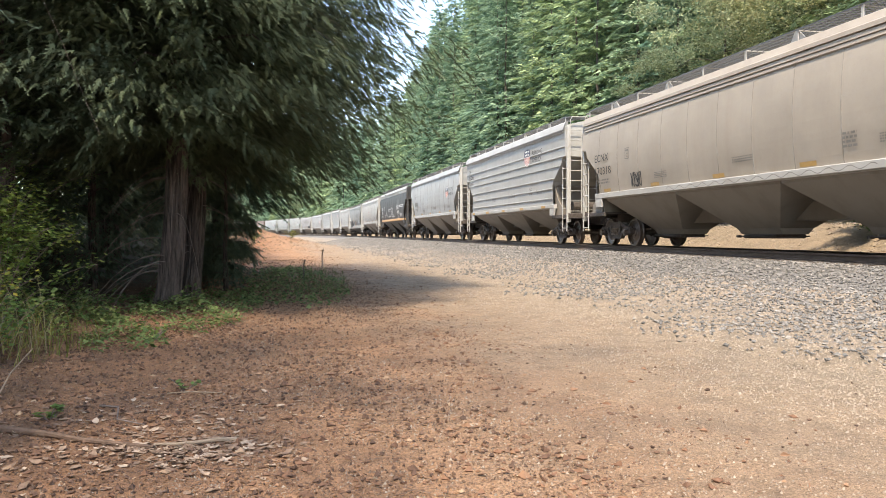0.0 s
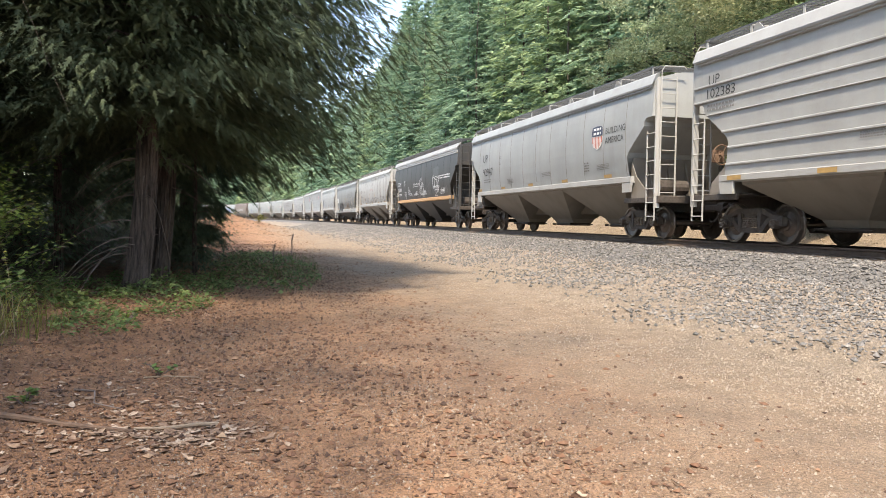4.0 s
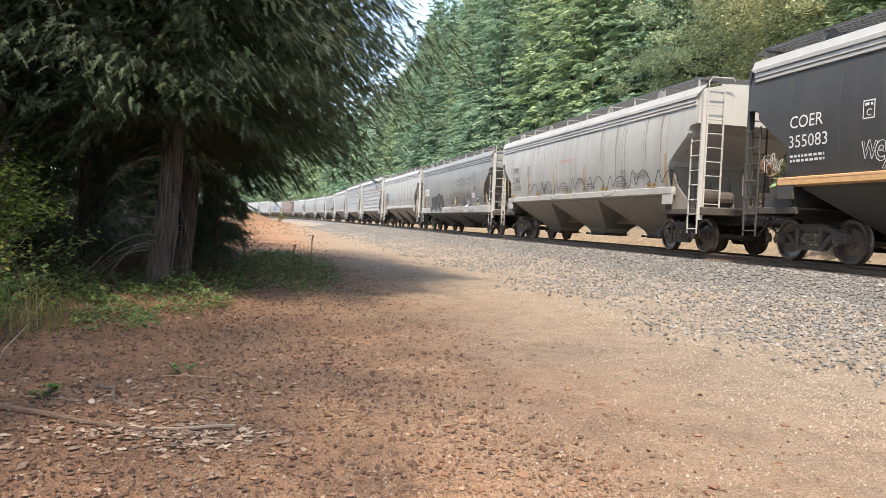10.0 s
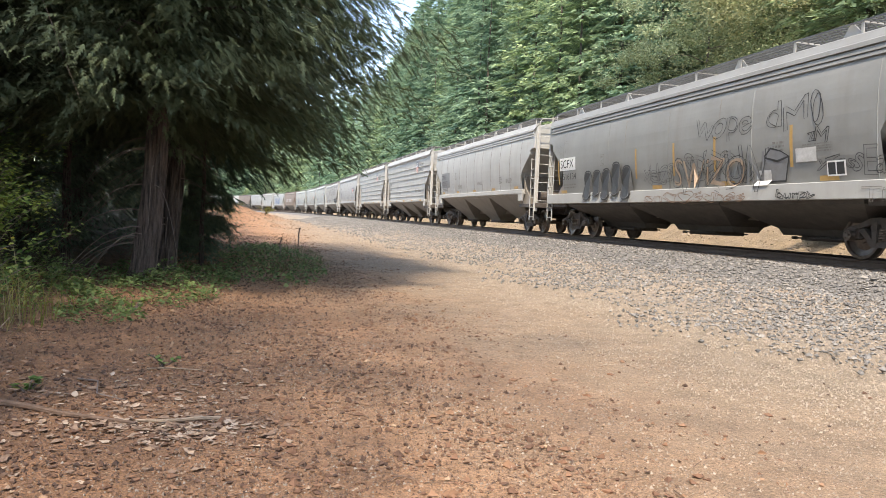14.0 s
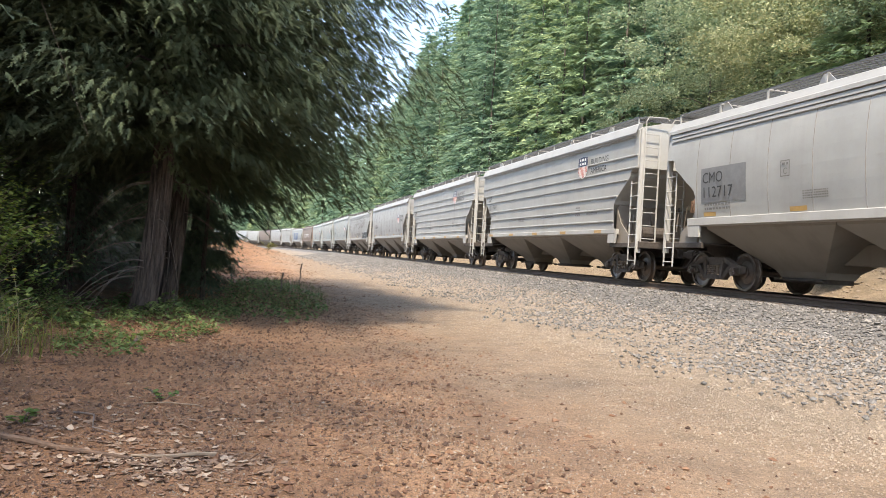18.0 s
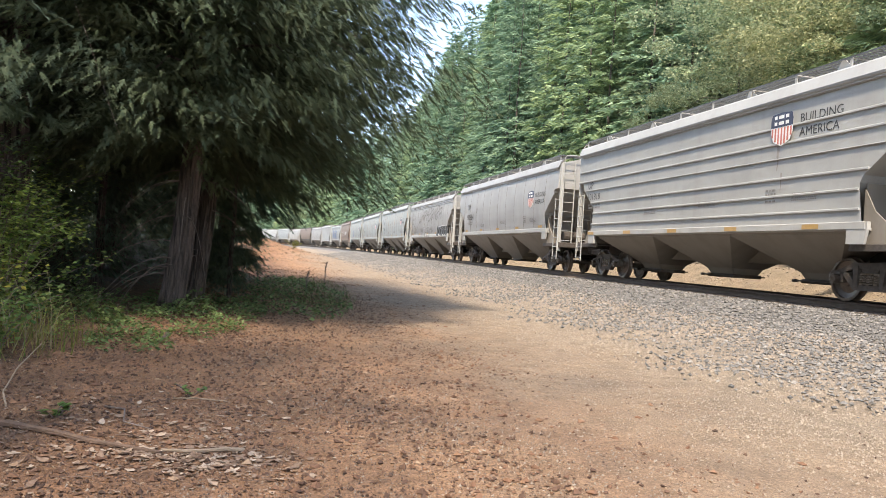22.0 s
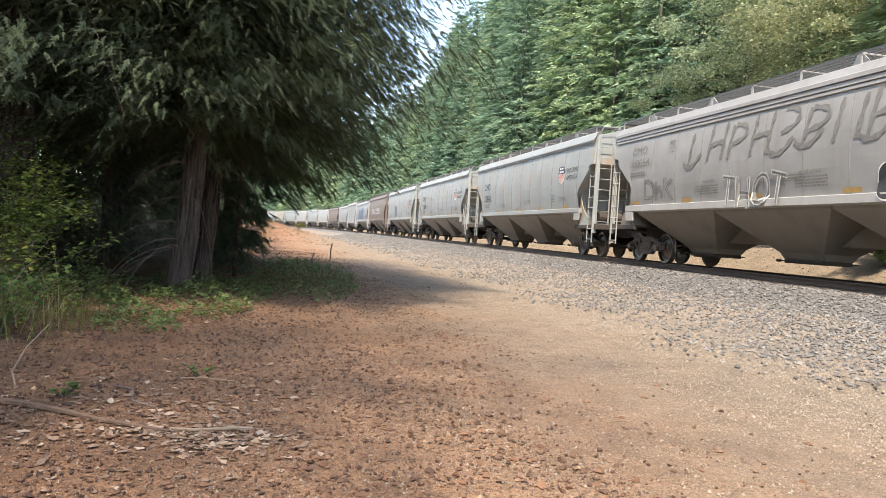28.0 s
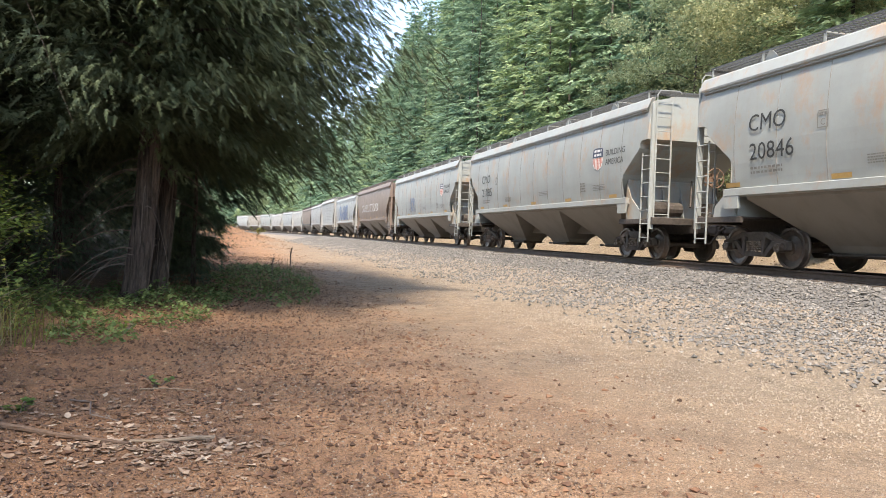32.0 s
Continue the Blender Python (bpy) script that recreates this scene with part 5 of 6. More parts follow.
def conifer_crown(seed, height, radius, base, levels, per_level, twigs, size, droop=0.35, shape=0.8, low=1.0, slim=0.38, hang=(-0.55, 0.12), twiglets=0, rise=0.0, coarse=2.0, ragged=1.0):
    """Whorls of drooping branches, each carrying many twigs."""
    rng = np.random.default_rng(seed)
    V, F = [], []
    up0 = np.array([0, 0, 1.0])
    for lv in range(levels):
        f = (lv + rng.uniform(-0.4, 0.4)) / levels
        f = min(max(f, 0), 1)
        z = base + (height - base) * f
        reach = radius * min(1.0, low + (rise or (4.0 if low < 0.5 else 3.2)) * f) * (1 - f) ** shape * (1 + ragged * (0.5 * rng.random() - 0.25)) + 0.15
        n = max(3, int(per_level * (0.5 + 0.5 * (1 - f))))
        a0 = rng.uniform(0, 6.28)
        for k in range(n):
            if rng.random() < 0.10:
                continue
            a = a0 + 6.283 * k / n + rng.uniform(-0.35, 0.35)
            r = reach * (0.88 + ragged * rng.uniform(-0.28, 0.27))
            out = np.array([math.cos(a), math.sin(a), 0])
            lift = rng.uniform(-0.1, 0.25) + 0.35 * f
            m = max(3, int(twigs * (0.35 + 0.65 * r / radius)))
            if f > coarse:
                m = max(3, m // 9)
            for j in range(m):
                t = 0.10 + 0.90 * ((j + rng.random()) / m) ** 0.68
                p = out * r * t + np.array([0, 0, z + r * (lift * t - droop * t * t)])
                p = p + rng.normal(0, 0.05 * r, 3) * np.array([1, 1, 0.6])
                b = a + rng.choice((-1, 1)) * rng.uniform(0.2, 1.1) * (1 - 0.4 * t)
                d = np.array([math.cos(b), math.sin(b), rng.uniform(*hang)])
                d /= np.linalg.norm(d)
                L = size * rng.uniform(0.6, 1.3) * (0.65 + 0.35 * (1 - f)) * (1.8 if f > coarse else 1)
                up = up0 + rng.normal(0, 0.35, 3)
                if twiglets:
                    frond(V, F, p, d, up, L, twiglets, L * slim)
                else:
                    needle(V, F, p, d, up, L, L * slim * rng.uniform(0.7, 1.3))
    sh = Shape()
    sh.v, sh.f = [tuple(map(float, p)) for p in V], F
    return sh


def leafy_crown(seed, height, radius, base, clumps, leaves, size):
    """Boughs' clumps of small leaves with gaps between."""
    rng = np.random.default_rng(seed)
    sh = Shape()
    V, F = [], []
    for c in range(clumps):
        a, f = rng.uniform(0, 6.28), rng.random() ** 0.8
        r = radius * math.sqrt(rng.uniform(0.15, 1)) * (0.55 + 0.9 * f * (1.15 - f) * 1.7)
        ctr = np.array([r * math.cos(a), r * math.sin(a), base + (height - base) * f])
        s = rng.uniform(0.5, 1.2) * radius * 0.23
        for k in range(leaves):
            q = rng.normal(0, 1, 3)
            q = q / (np.linalg.norm(q) + 1e-9) * s * rng.random() ** 0.35 * np.array([1.25, 1.25, 0.6])
            n = rng.normal(0, 0.5, 3) + np.array([0, 0, 0.9])
            n /= np.linalg.norm(n)
            d = np.cross(n, rng.normal(0, 1, 3))
            d /= np.linalg.norm(d) + 1e-9
            L = size * rng.uniform(0.6, 1.4)
            needle(V, F, ctr + q, d, n, L, L * 0.85)
    sh.v, sh.f = [tuple(map(float, p)) for p in V], F
    return sh


def trunk_shape(seed, height, r, lean=(0, 0), limbs=0, base=2.0, reach=1.5, n=9):
    """Tapered, flared trunk with limbs."""
    rng = np.random.default_rng(seed)
    sh = Shape()
    zs = [-0.25, 0.0, 0.12, 0.35] + list(np.linspace(0.7, 4.2, 10 if n > 20 else 4)) + list(np.linspace(5.5, height, 6))
    ridge = rng.uniform(-0.13, 0.13, n) if n > 20 else np.zeros(n)
    v = []
    for z in zs:
        f = max(z, 0) / height
        rr = r * (1 - 0.93 * f) * (1 + 0.35 * math.exp(-max(z, 0) / 0.2))
        cx, cy = lean[0] * max(z, 0) + 0.05 * math.sin(z), lean[1] * max(z, 0) + 0.05 * math.cos(z * 0.8)
        for k in range(n):
            a = 6.283 * k / n
            q = rr * (1 + 0.10 * math.sin(3 * a + seed) + ridge[k] + rng.uniform(-0.04, 0.04))
            v.append((cx + q * math.cos(a), cy + q * math.sin(a), z))
    f = [(i * n + k, i * n + (k + 1) % n, (i + 1) * n + (k + 1) % n, (i + 1) * n + k) for i in range(len(zs) - 1) for k in range(n)]
    sh.add(v, f + [tuple(range((len(zs) - 1) * n, len(zs) * n))])
    for i in range(limbs):
        z, a = base + (height * 0.85 - base) * i / max(limbs - 1, 1), rng.uniform(0, 6.28)
        L = reach * rng.uniform(0.6, 1.1) * (1 - 0.6 * i / max(limbs, 1))
        p0 = np.array([lean[0] * z, lean[1] * z, z])
        d = np.array([math.cos(a), math.sin(a), 0])
        sh.path([p0, p0 + d * L * 0.4 + (0, 0, 0.12 * L), p0 + d * L * 0.75 + (0, 0, 0.10 * L), p0 + d * L + (0, 0, -0.08 * L)], 0.16 * r * (1.2 - 0.7 * i / max(limbs, 1)), 5, 0.012)
    return sh


def make_tree(name, trunk_me, crown_me, bark_m, leaf_m, label, category, group=""):
    t = new(name)
    tagged(t, label, category, group)
    part("trunk", trunk_me, bark_m, t)
    part("crown", crown_me, leaf_m, t)
    return t


def plant(proto, x, y, turn, k, sink=0.1, tilt=0.0):
    z = float(ground_height(x, y))
    m = pose(x, y, z - sink, tilt, 0, turn)
    ob = copy_thing(proto, m)
    ob.scale = (k, k, k)
    return ob


SKYLINE = ((-20, -8, -2.8, -0.7, 1, 2.1, 4, 7, 12), (8, 8.5, 11.3, 16.6, 18.5, 20.5, 24, 24, 40))   # bearing, height of the tree tops
HEIGHTS = {4: (24, 28, 21, 26), 2: (25, 22), 3: (15, 12, 17)}


def hill_wood():
    """Conifers and broadleaf trees on the slope beyond the line."""
    protos = []
    for i, (hgt, rad) in enumerate(((24, 3.6), (28, 3.4), (21, 3.2), (26, 4.0))):
        tr = repair(trunk_shape(50 + i, hgt * 0.93, 0.15, (0, 0), 0).mesh("trunk"))
        cr = conifer_crown(60 + i, hgt, rad, 1.2, 50, 10, 40, 0.50, 0.30, 0.72, 1.0, 0.46).mesh("crown")
        protos.append((tr, cr))
    back = []
    for i, (hgt, rad) in enumerate(((25, 3.8), (22, 3.6))):
        tr = repair(trunk_shape(55 + i, hgt, 0.2, (0, 0), 0, 2.0, 1.5, 6).mesh("trunk"))
        cr = conifer_crown(65 + i, hgt, rad, 2.0, 34, 8, 15, 1.15, 0.30, 0.72, 1.0, 0.42).mesh("crown")
        back.append((tr, cr))
    broad = []
    for i, (hgt, rad) in enumerate(((15, 5.0), (12, 4.6), (17, 5.4))):
        tr = repair(trunk_shape(80 + i, hgt * 0.62, 0.28, (0.01, 0.0), 9, 3.0, rad * 0.9).mesh("trunk"))
        cr = leafy_crown(90 + i, hgt, rad, 1.6, 95, 290, 0.12).mesh("crown")
        broad.append((tr, cr))
    rnd = random.Random(5)
    first = {}
    for row, u0 in enumerate((22.5, 27.0, 32.5, 39.0, 47.0)):
        s = -4.0 + 2.0 * row
        while s < 560:
            step = (4.3 + 0.5 * row) * rnd.uniform(0.8, 1.25) * (1.0 if s < 150 else 1.8 if s < 330 else 3.2)
            u = u0 + rnd.uniform(-1.8, 1.8)
            x, y, _ = track(s, u)
            leafy = (s < 42 and row < 2 and rnd.random() < 0.85) or (row == 0 and rnd.random() < 0.05)
            kinds = broad if leafy else protos if row < 3 and s < 150 else back
            k = rnd.randrange(len(kinds))
            size = rnd.uniform(0.8, 1.15) * (1.0 if leafy else 1.02 + 0.12 * (s > 70) if row == 0 else 1.4 + 0.3 * (s > 70))
            z = float(ground_height(x, y)) - 0.15
            bearing, far = math.degrees(math.atan2(x, y)), math.hypot(x, y)
            top = far * math.tan(radians(float(np.interp(bearing, SKYLINE[0], SKYLINE[1])))) * rnd.uniform(0.9, 1.0)
            size = min(size, (top - z + 1.2) / HEIGHTS[len(kinds)][k])
            if size < 0.4:
                s += step
                continue
            key = (len(kinds), k)
            m = pose(x, y, z, 0, 0, rnd.uniform(0, 360))
            if key not in first:
                if leafy:
                    ob = make_tree("broadleaf_tree", *kinds[k], M_BARK2, M_DRYLEAF if k == 1 else M_LEAF, "yellowing broadleaf tree in full leaf on the slope" if k == 1 else "green broadleaf tree in full leaf on the slope", "tree", "broadleaf trees on the slope")
                else:
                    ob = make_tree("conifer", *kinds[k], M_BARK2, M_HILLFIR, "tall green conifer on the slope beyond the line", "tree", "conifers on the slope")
                first[key] = ob
                ob.matrix_basis = m
            else:
                ob = copy_thing(first[key], m)
            ob.scale = (size, size, size)
            s += step


def near_wood():
    """Dark firs beside the path."""
    rnd = random.Random(8)
    specs = [  # x, y, height, trunk radius, lean, crown radius, crown base
        (-4.76, 13.2, 16, 0.195, (0.085, 0.0), 5.5, 3.1), (-5.2, 15.6, 15, 0.215, (0.08, 0.01), 5.8, 3.1), (-6.6, 22.3, 17, 0.22, (0.02, 0), 5.3, 0.5), (-6.4, 18.6, 16, 0.24, (0.05, 0), 5.5, 3.4), (-6.75, 11.5, 17, 0.25, (0.0, 0), 4.4, 2.9)]
    for i, (x, y, hgt, r, lean, rad, base) in enumerate(specs):
        tr = repair(trunk_shape(10 + i, hgt, r, lean, 26, base + 0.6, rad * 0.45, 34).mesh("trunk"))
        cr = conifer_crown(20 + i, hgt, rad, base, 52 if i < 2 else 40, 18 if i < 2 else 14, 150 if i < 2 else 60 if i < 4 else 110, 0.21 if i < 2 else 0.36 if i < 4 else 0.22, 0.26, 0.42, 0.10 if i == 2 else 0.5, 0.25, (-1.1, 0.05), 8, 2.1 if i == 2 else 0, 0.42, 0.5 if i < 2 else 1.0).mesh("crown")
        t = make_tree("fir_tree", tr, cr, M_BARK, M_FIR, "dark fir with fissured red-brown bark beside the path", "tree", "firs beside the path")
        t.matrix_basis = pose(x, y, float(ground_height(x, y)) - 0.1)
        rng = np.random.default_rng(70 + i)
        for k in range(16 if i < 2 else 0):
            a, z, L = rng.uniform(2.2, 6.6), rng.uniform(0.7, 3.0), rng.uniform(0.9, 1.9)
            c, sn = math.cos(a), math.sin(a)
            pts = [(lean[0] * z + c * L * q, sn * L * q, z + L * (0.25 * q - 0.85 * q * q)) for q in np.linspace(0, 1, 7)]
            pts = [(px, py, max(pz, 0.05)) for px, py, pz in pts]
            part("dead_branch", Shape().path(pts, 0.011, 5, 0.003).mesh("dead_branch"), M_TWIG, t, "bare grey dead branch")
        if i == 0:
            for hang in ([(0.1, 0, 6.4), (-0.3, -2.0, 5.6), (-0.45, -3.2, 4.6), (-0.1, -3.3, 3.9), (0.25, -3.4, 3.1), (0.42, -3.4, 2.7)], [(0.4, 0, 5.4), (2.0, -0.8, 5.3), (2.9, -1.0, 5.0), (3.3, -1.1, 4.7)], [(0.4, 0, 5.0), (2.4, -1.3, 4.9), (3.4, -1.4, 4.3)]):
                part("dead_branch", Shape().path(hang, 0.006, 5, 0.002).mesh("dead_branch"), M_TWIG, t, "bare grey dead branch")
    tr = repair(trunk_shape(14, 19, 0.3, (0.01, 0), 18, 1.2, 3.2).mesh("trunk"))
    cr = conifer_crown(24, 19, 4.2, 1.0, 36, 11, 15, 0.68, 0.4, 0.62, 0.7, 0.15, (-0.9, 0.1), 7).mesh("crown")
    proto = make_tree("fir_tree", tr, cr, M_BARK, M_FIR, "dark fir in the shaded wood", "tree", "firs in the wood")
    proto.matrix_basis = pose(-11.5, 15.5, float(ground_height(-11.5, 15.5)) - 0.1)
    spots = [(-14.5, 10.5), (-10.6, 24.0), (-13.5, 21), (-17.5, 16.5), (-12.8, 30), (-17.0, 27), (-20.5, 22), (-14.5, 37), (-19, 41), (-22, 34),
             (-17.5, 50), (-20.5, 61), (-23.5, 73), (-27.5, 88), (-13.5, -3.0, 1.2), (-13.0, 1.5, 1.1), (-16.5, -9.0)]
    for x, y, *k in spots:
        plant(proto, x, y, rnd.uniform(0, 360), k[0] if k else rnd.uniform(0.8, 1.2))
    # the two whose boughs hang nearest the path's start
    tr = repair(trunk_shape(15, 21, 0.28, (0.01, 0), 18, 2.2, 2.4).mesh("trunk"))
    cr = conifer_crown(25, 21, 4.6, 1.4, 46, 13, 30, 0.34, 0.34, 0.62, 0.6, 0.2, (-1.0, 0.1), 8, 0.0, 0.45).mesh("crown")
    fine = make_tree("fir_tree", tr, cr, M_BARK, M_FIR, "dark fir with fine drooping boughs beside the path", "tree", "firs in the wood")
    fine.matrix_basis = pose(-8.9, 3.2, float(ground_height(-8.9, 3.2)) - 0.1)
    for x, y, turn, k in ((-10.2, 8.6, 130, 1.0), (-9.2, 17.8, 250, 1.0), (-8.2, -1.5, 75, 0.82)):
        plant(fine, x, y, turn, k)
    for x, y, turn, k in ((-7.0, 15.2, 40, 0.36), (-8.6, 15.8, 190, 0.44), (-5.9, 18.2, 300, 0.32), (-8.0, 13.0, 90, 0.34), (-4.9, 17.3, 10, 0.22)):
        tagged(plant(fine, x, y, turn, k), "young fir with low boughs in the shade of the wood")
    # high-crowned fir behind the path's start, whose shade falls over it
    tr = repair(trunk_shape(16, 19, 0.3, (0, 0), 14, 8.0, 2.4).mesh("trunk"))
    cr = conifer_crown(26, 20, 5.0, 9.0, 22, 9, 9, 0.62, 0.34, 0.4, 0.7, 0.2, (-0.9, 0.1), 6).mesh("crown")
    for x, y, turn in ((-3.9, 0.4, 0), (-7.4, -4.0, 140), (-5.9, -3.4, 230)):
        t = make_tree("fir_tree", tr, cr, M_BARK, M_FIR, "tall fir with a high crown behind the path's start", "tree", "firs in the wood")
        t.matrix_basis = pose(x, y, float(ground_height(x, y)) - 0.1, 0, 0, turn)


hill_wood()
near_wood()


# ---------- ballast stones, pebbles, litter ----------
def bed_height(u):
    z = RAIL_Z
    return np.interp(u, [TRACK_U - 4.7, TRACK_U - 4.2, TRACK_U - 2.0, TRACK_U - 1.55, TRACK_U], [0.02, 0.13, z - 0.24, z - 0.2, z - 0.2])


STONE_F = [(0, 2, 4), (2, 1, 4), (1, 3, 4), (3, 0, 4), (2, 0, 5), (1, 2, 5), (3, 1, 5), (0, 3, 5)]


def stones(points, sizes, rng, flat=0.7):
    """Angular stones, one at each point."""
    n = len(points)
    base = np.array([(1, 0, 0), (-1, 0, 0), (0, 1, 0), (0, -1, 0), (0, 0, 1), (0, 0, -1)], float)
    V = base[None] * rng.uniform(0.55, 1.25, (n, 6, 1)) + rng.normal(0, 0.22, (n, 6, 3))
    V[:, :, 2] *= flat
    a = rng.uniform(0, 6.283, n)
    c, s = np.cos(a)[:, None], np.sin(a)[:, None]
    X, Y = V[:, :, 0] * c - V[:, :, 1] * s, V[:, :, 0] * s + V[:, :, 1] * c
    V = np.stack([X, Y, V[:, :, 2]], -1) * np.asarray(sizes)[:, None, None] + np.asarray(points)[:, None, :]
    sh = Shape()
    sh.v = V.reshape(-1, 3).tolist()
    sh.f = [tuple(6 * i + k for k in q) for i in range(n) for q in STONE_F]
    return sh


def chips(points, sizes, rng):
    """Small angular grit: a four-sided chip at each point."""
    n = len(points)
    base = np.array([(1, 0, -0.4), (-0.6, 0.8, -0.4), (-0.5, -0.9, -0.4), (0, 0, 0.7)])
    V = base[None] * rng.uniform(0.6, 1.3, (n, 4, 1)) + rng.normal(0, 0.15, (n, 4, 3))
    a = rng.uniform(0, 6.283, n)
    c, s = np.cos(a)[:, None], np.sin(a)[:, None]
    V = np.stack([V[:, :, 0] * c - V[:, :, 1] * s, V[:, :, 0] * s + V[:, :, 1] * c, V[:, :, 2]], -1)
    V = V * np.asarray(sizes)[:, None, None] + np.asarray(points)[:, None, :]
    sh = Shape()
    sh.v = V.reshape(-1, 3).tolist()
    sh.f = [tuple(4 * i + k for k in q) for i in range(n) for q in ((0, 1, 3), (1, 2, 3), (2, 0, 3), (2, 1, 0))]
    return sh


def flakes(points, sizes, rng, curl=0.35, slim=0.55, rise=0.0):
    """Dry leaves: folded diamonds lying about."""
    n = len(points)
    a = rng.uniform(0, 6.283, n)
    L = np.asarray(sizes)
    d = np.stack([np.cos(a), np.sin(a), rng.normal(rise, 0.25, n)], -1)
    sd = np.stack([-np.sin(a), np.cos(a), rng.normal(0, 0.3, n)], -1)
    up = np.array([0, 0, 1.0])
    P = np.asarray(points)
    k = rng.uniform(0.4, 1.0, n)[:, None]
    V = np.stack([P - d * L[:, None] * 0.5, P + sd * L[:, None] * slim * 0.5 + up * L[:, None] * curl * k, P + d * L[:, None] * 0.5 + up * L[:, None] * 0.12, P - sd * L[:, None] * slim * 0.5 + up * L[:, None] * curl * (1 - k)], 1)
    sh = Shape()
    sh.v = V.reshape(-1, 3).tolist()
    sh.f = [t for i in range(n) for t in ((4 * i, 4 * i + 1, 4 * i + 2), (4 * i, 4 * i + 2, 4 * i + 3))]
    return sh


def lobed(points, sizes, rng, rim=9):
    """Dry leaves with lobed, curling edges: a fan of facets each."""
    n, L = len(points), np.asarray(sizes)
    t = np.arange(rim) * 2 * math.pi / rim
    r = np.where(np.arange(rim) % 2 == 0, 0.52, 0.36)[None] * rng.uniform(0.7, 1.2, (n, rim))
    X, Y = r * np.cos(t) * 1.15, r * np.sin(t) * 0.8
    curl, tilt = rng.uniform(-0.2, 0.7, (n, 1)), rng.normal(0, 0.12, (n, 2))
    Z = curl * (Y ** 2 * 1.6 + X ** 2 * 0.5) + tilt[:, :1] * X + tilt[:, 1:] * Y + rng.normal(0, 0.03, (n, rim))
    Z = Z - np.minimum(Z.min(1), 0)[:, None]
    X, Y, Z = (np.concatenate([np.zeros((n, 1)), q], 1) for q in (X, Y, Z))
    a = rng.uniform(0, 6.283, n)[:, None]
    V = np.stack([X * np.cos(a) - Y * np.sin(a), X * np.sin(a) + Y * np.cos(a), Z], -1) * L[:, None, None] + np.asarray(points)[:, None, :]
    k = rim + 1
    sh = Shape()
    sh.v = V.reshape(-1, 3).tolist()
    sh.f = [(i * k, i * k + 1 + j, i * k + 1 + (j + 1) % rim) for i in range(n) for j in range(rim)]
    return sh


def spread(rng, n, u0, u1, s0, s1, skew=1.0, power=1.0):
    """Points on the ground, denser near the path's start."""
    s = s0 * (s1 / s0) ** (rng.random(n) ** power)
    u = u0 + (u1 - u0) * rng.random(n) ** skew
    x, y = NX * u + DX * s, NY * u + DY * s
    return x, y, u, s


def thinned(rng, x, y, u, s):
    """Litter thins out from the trees to the middle of the path, in drifts."""
    drift = 0.6 * np.sin(x * 1.7 + 0.4) * np.sin(y * 0.8) + 0.4 * np.sin(x * 4.1 + y * 2.7)
    limit = 1.9 - 0.10 * np.clip(8 - s, 0, 6) + 0.5 * drift
    keep = rng.random(len(u)) < np.where(u < limit, 0.85, np.exp(-(u - limit) / 0.55)) * (0.75 + 0.25 * drift)
    return x[keep], y[keep], u[keep], s[keep]


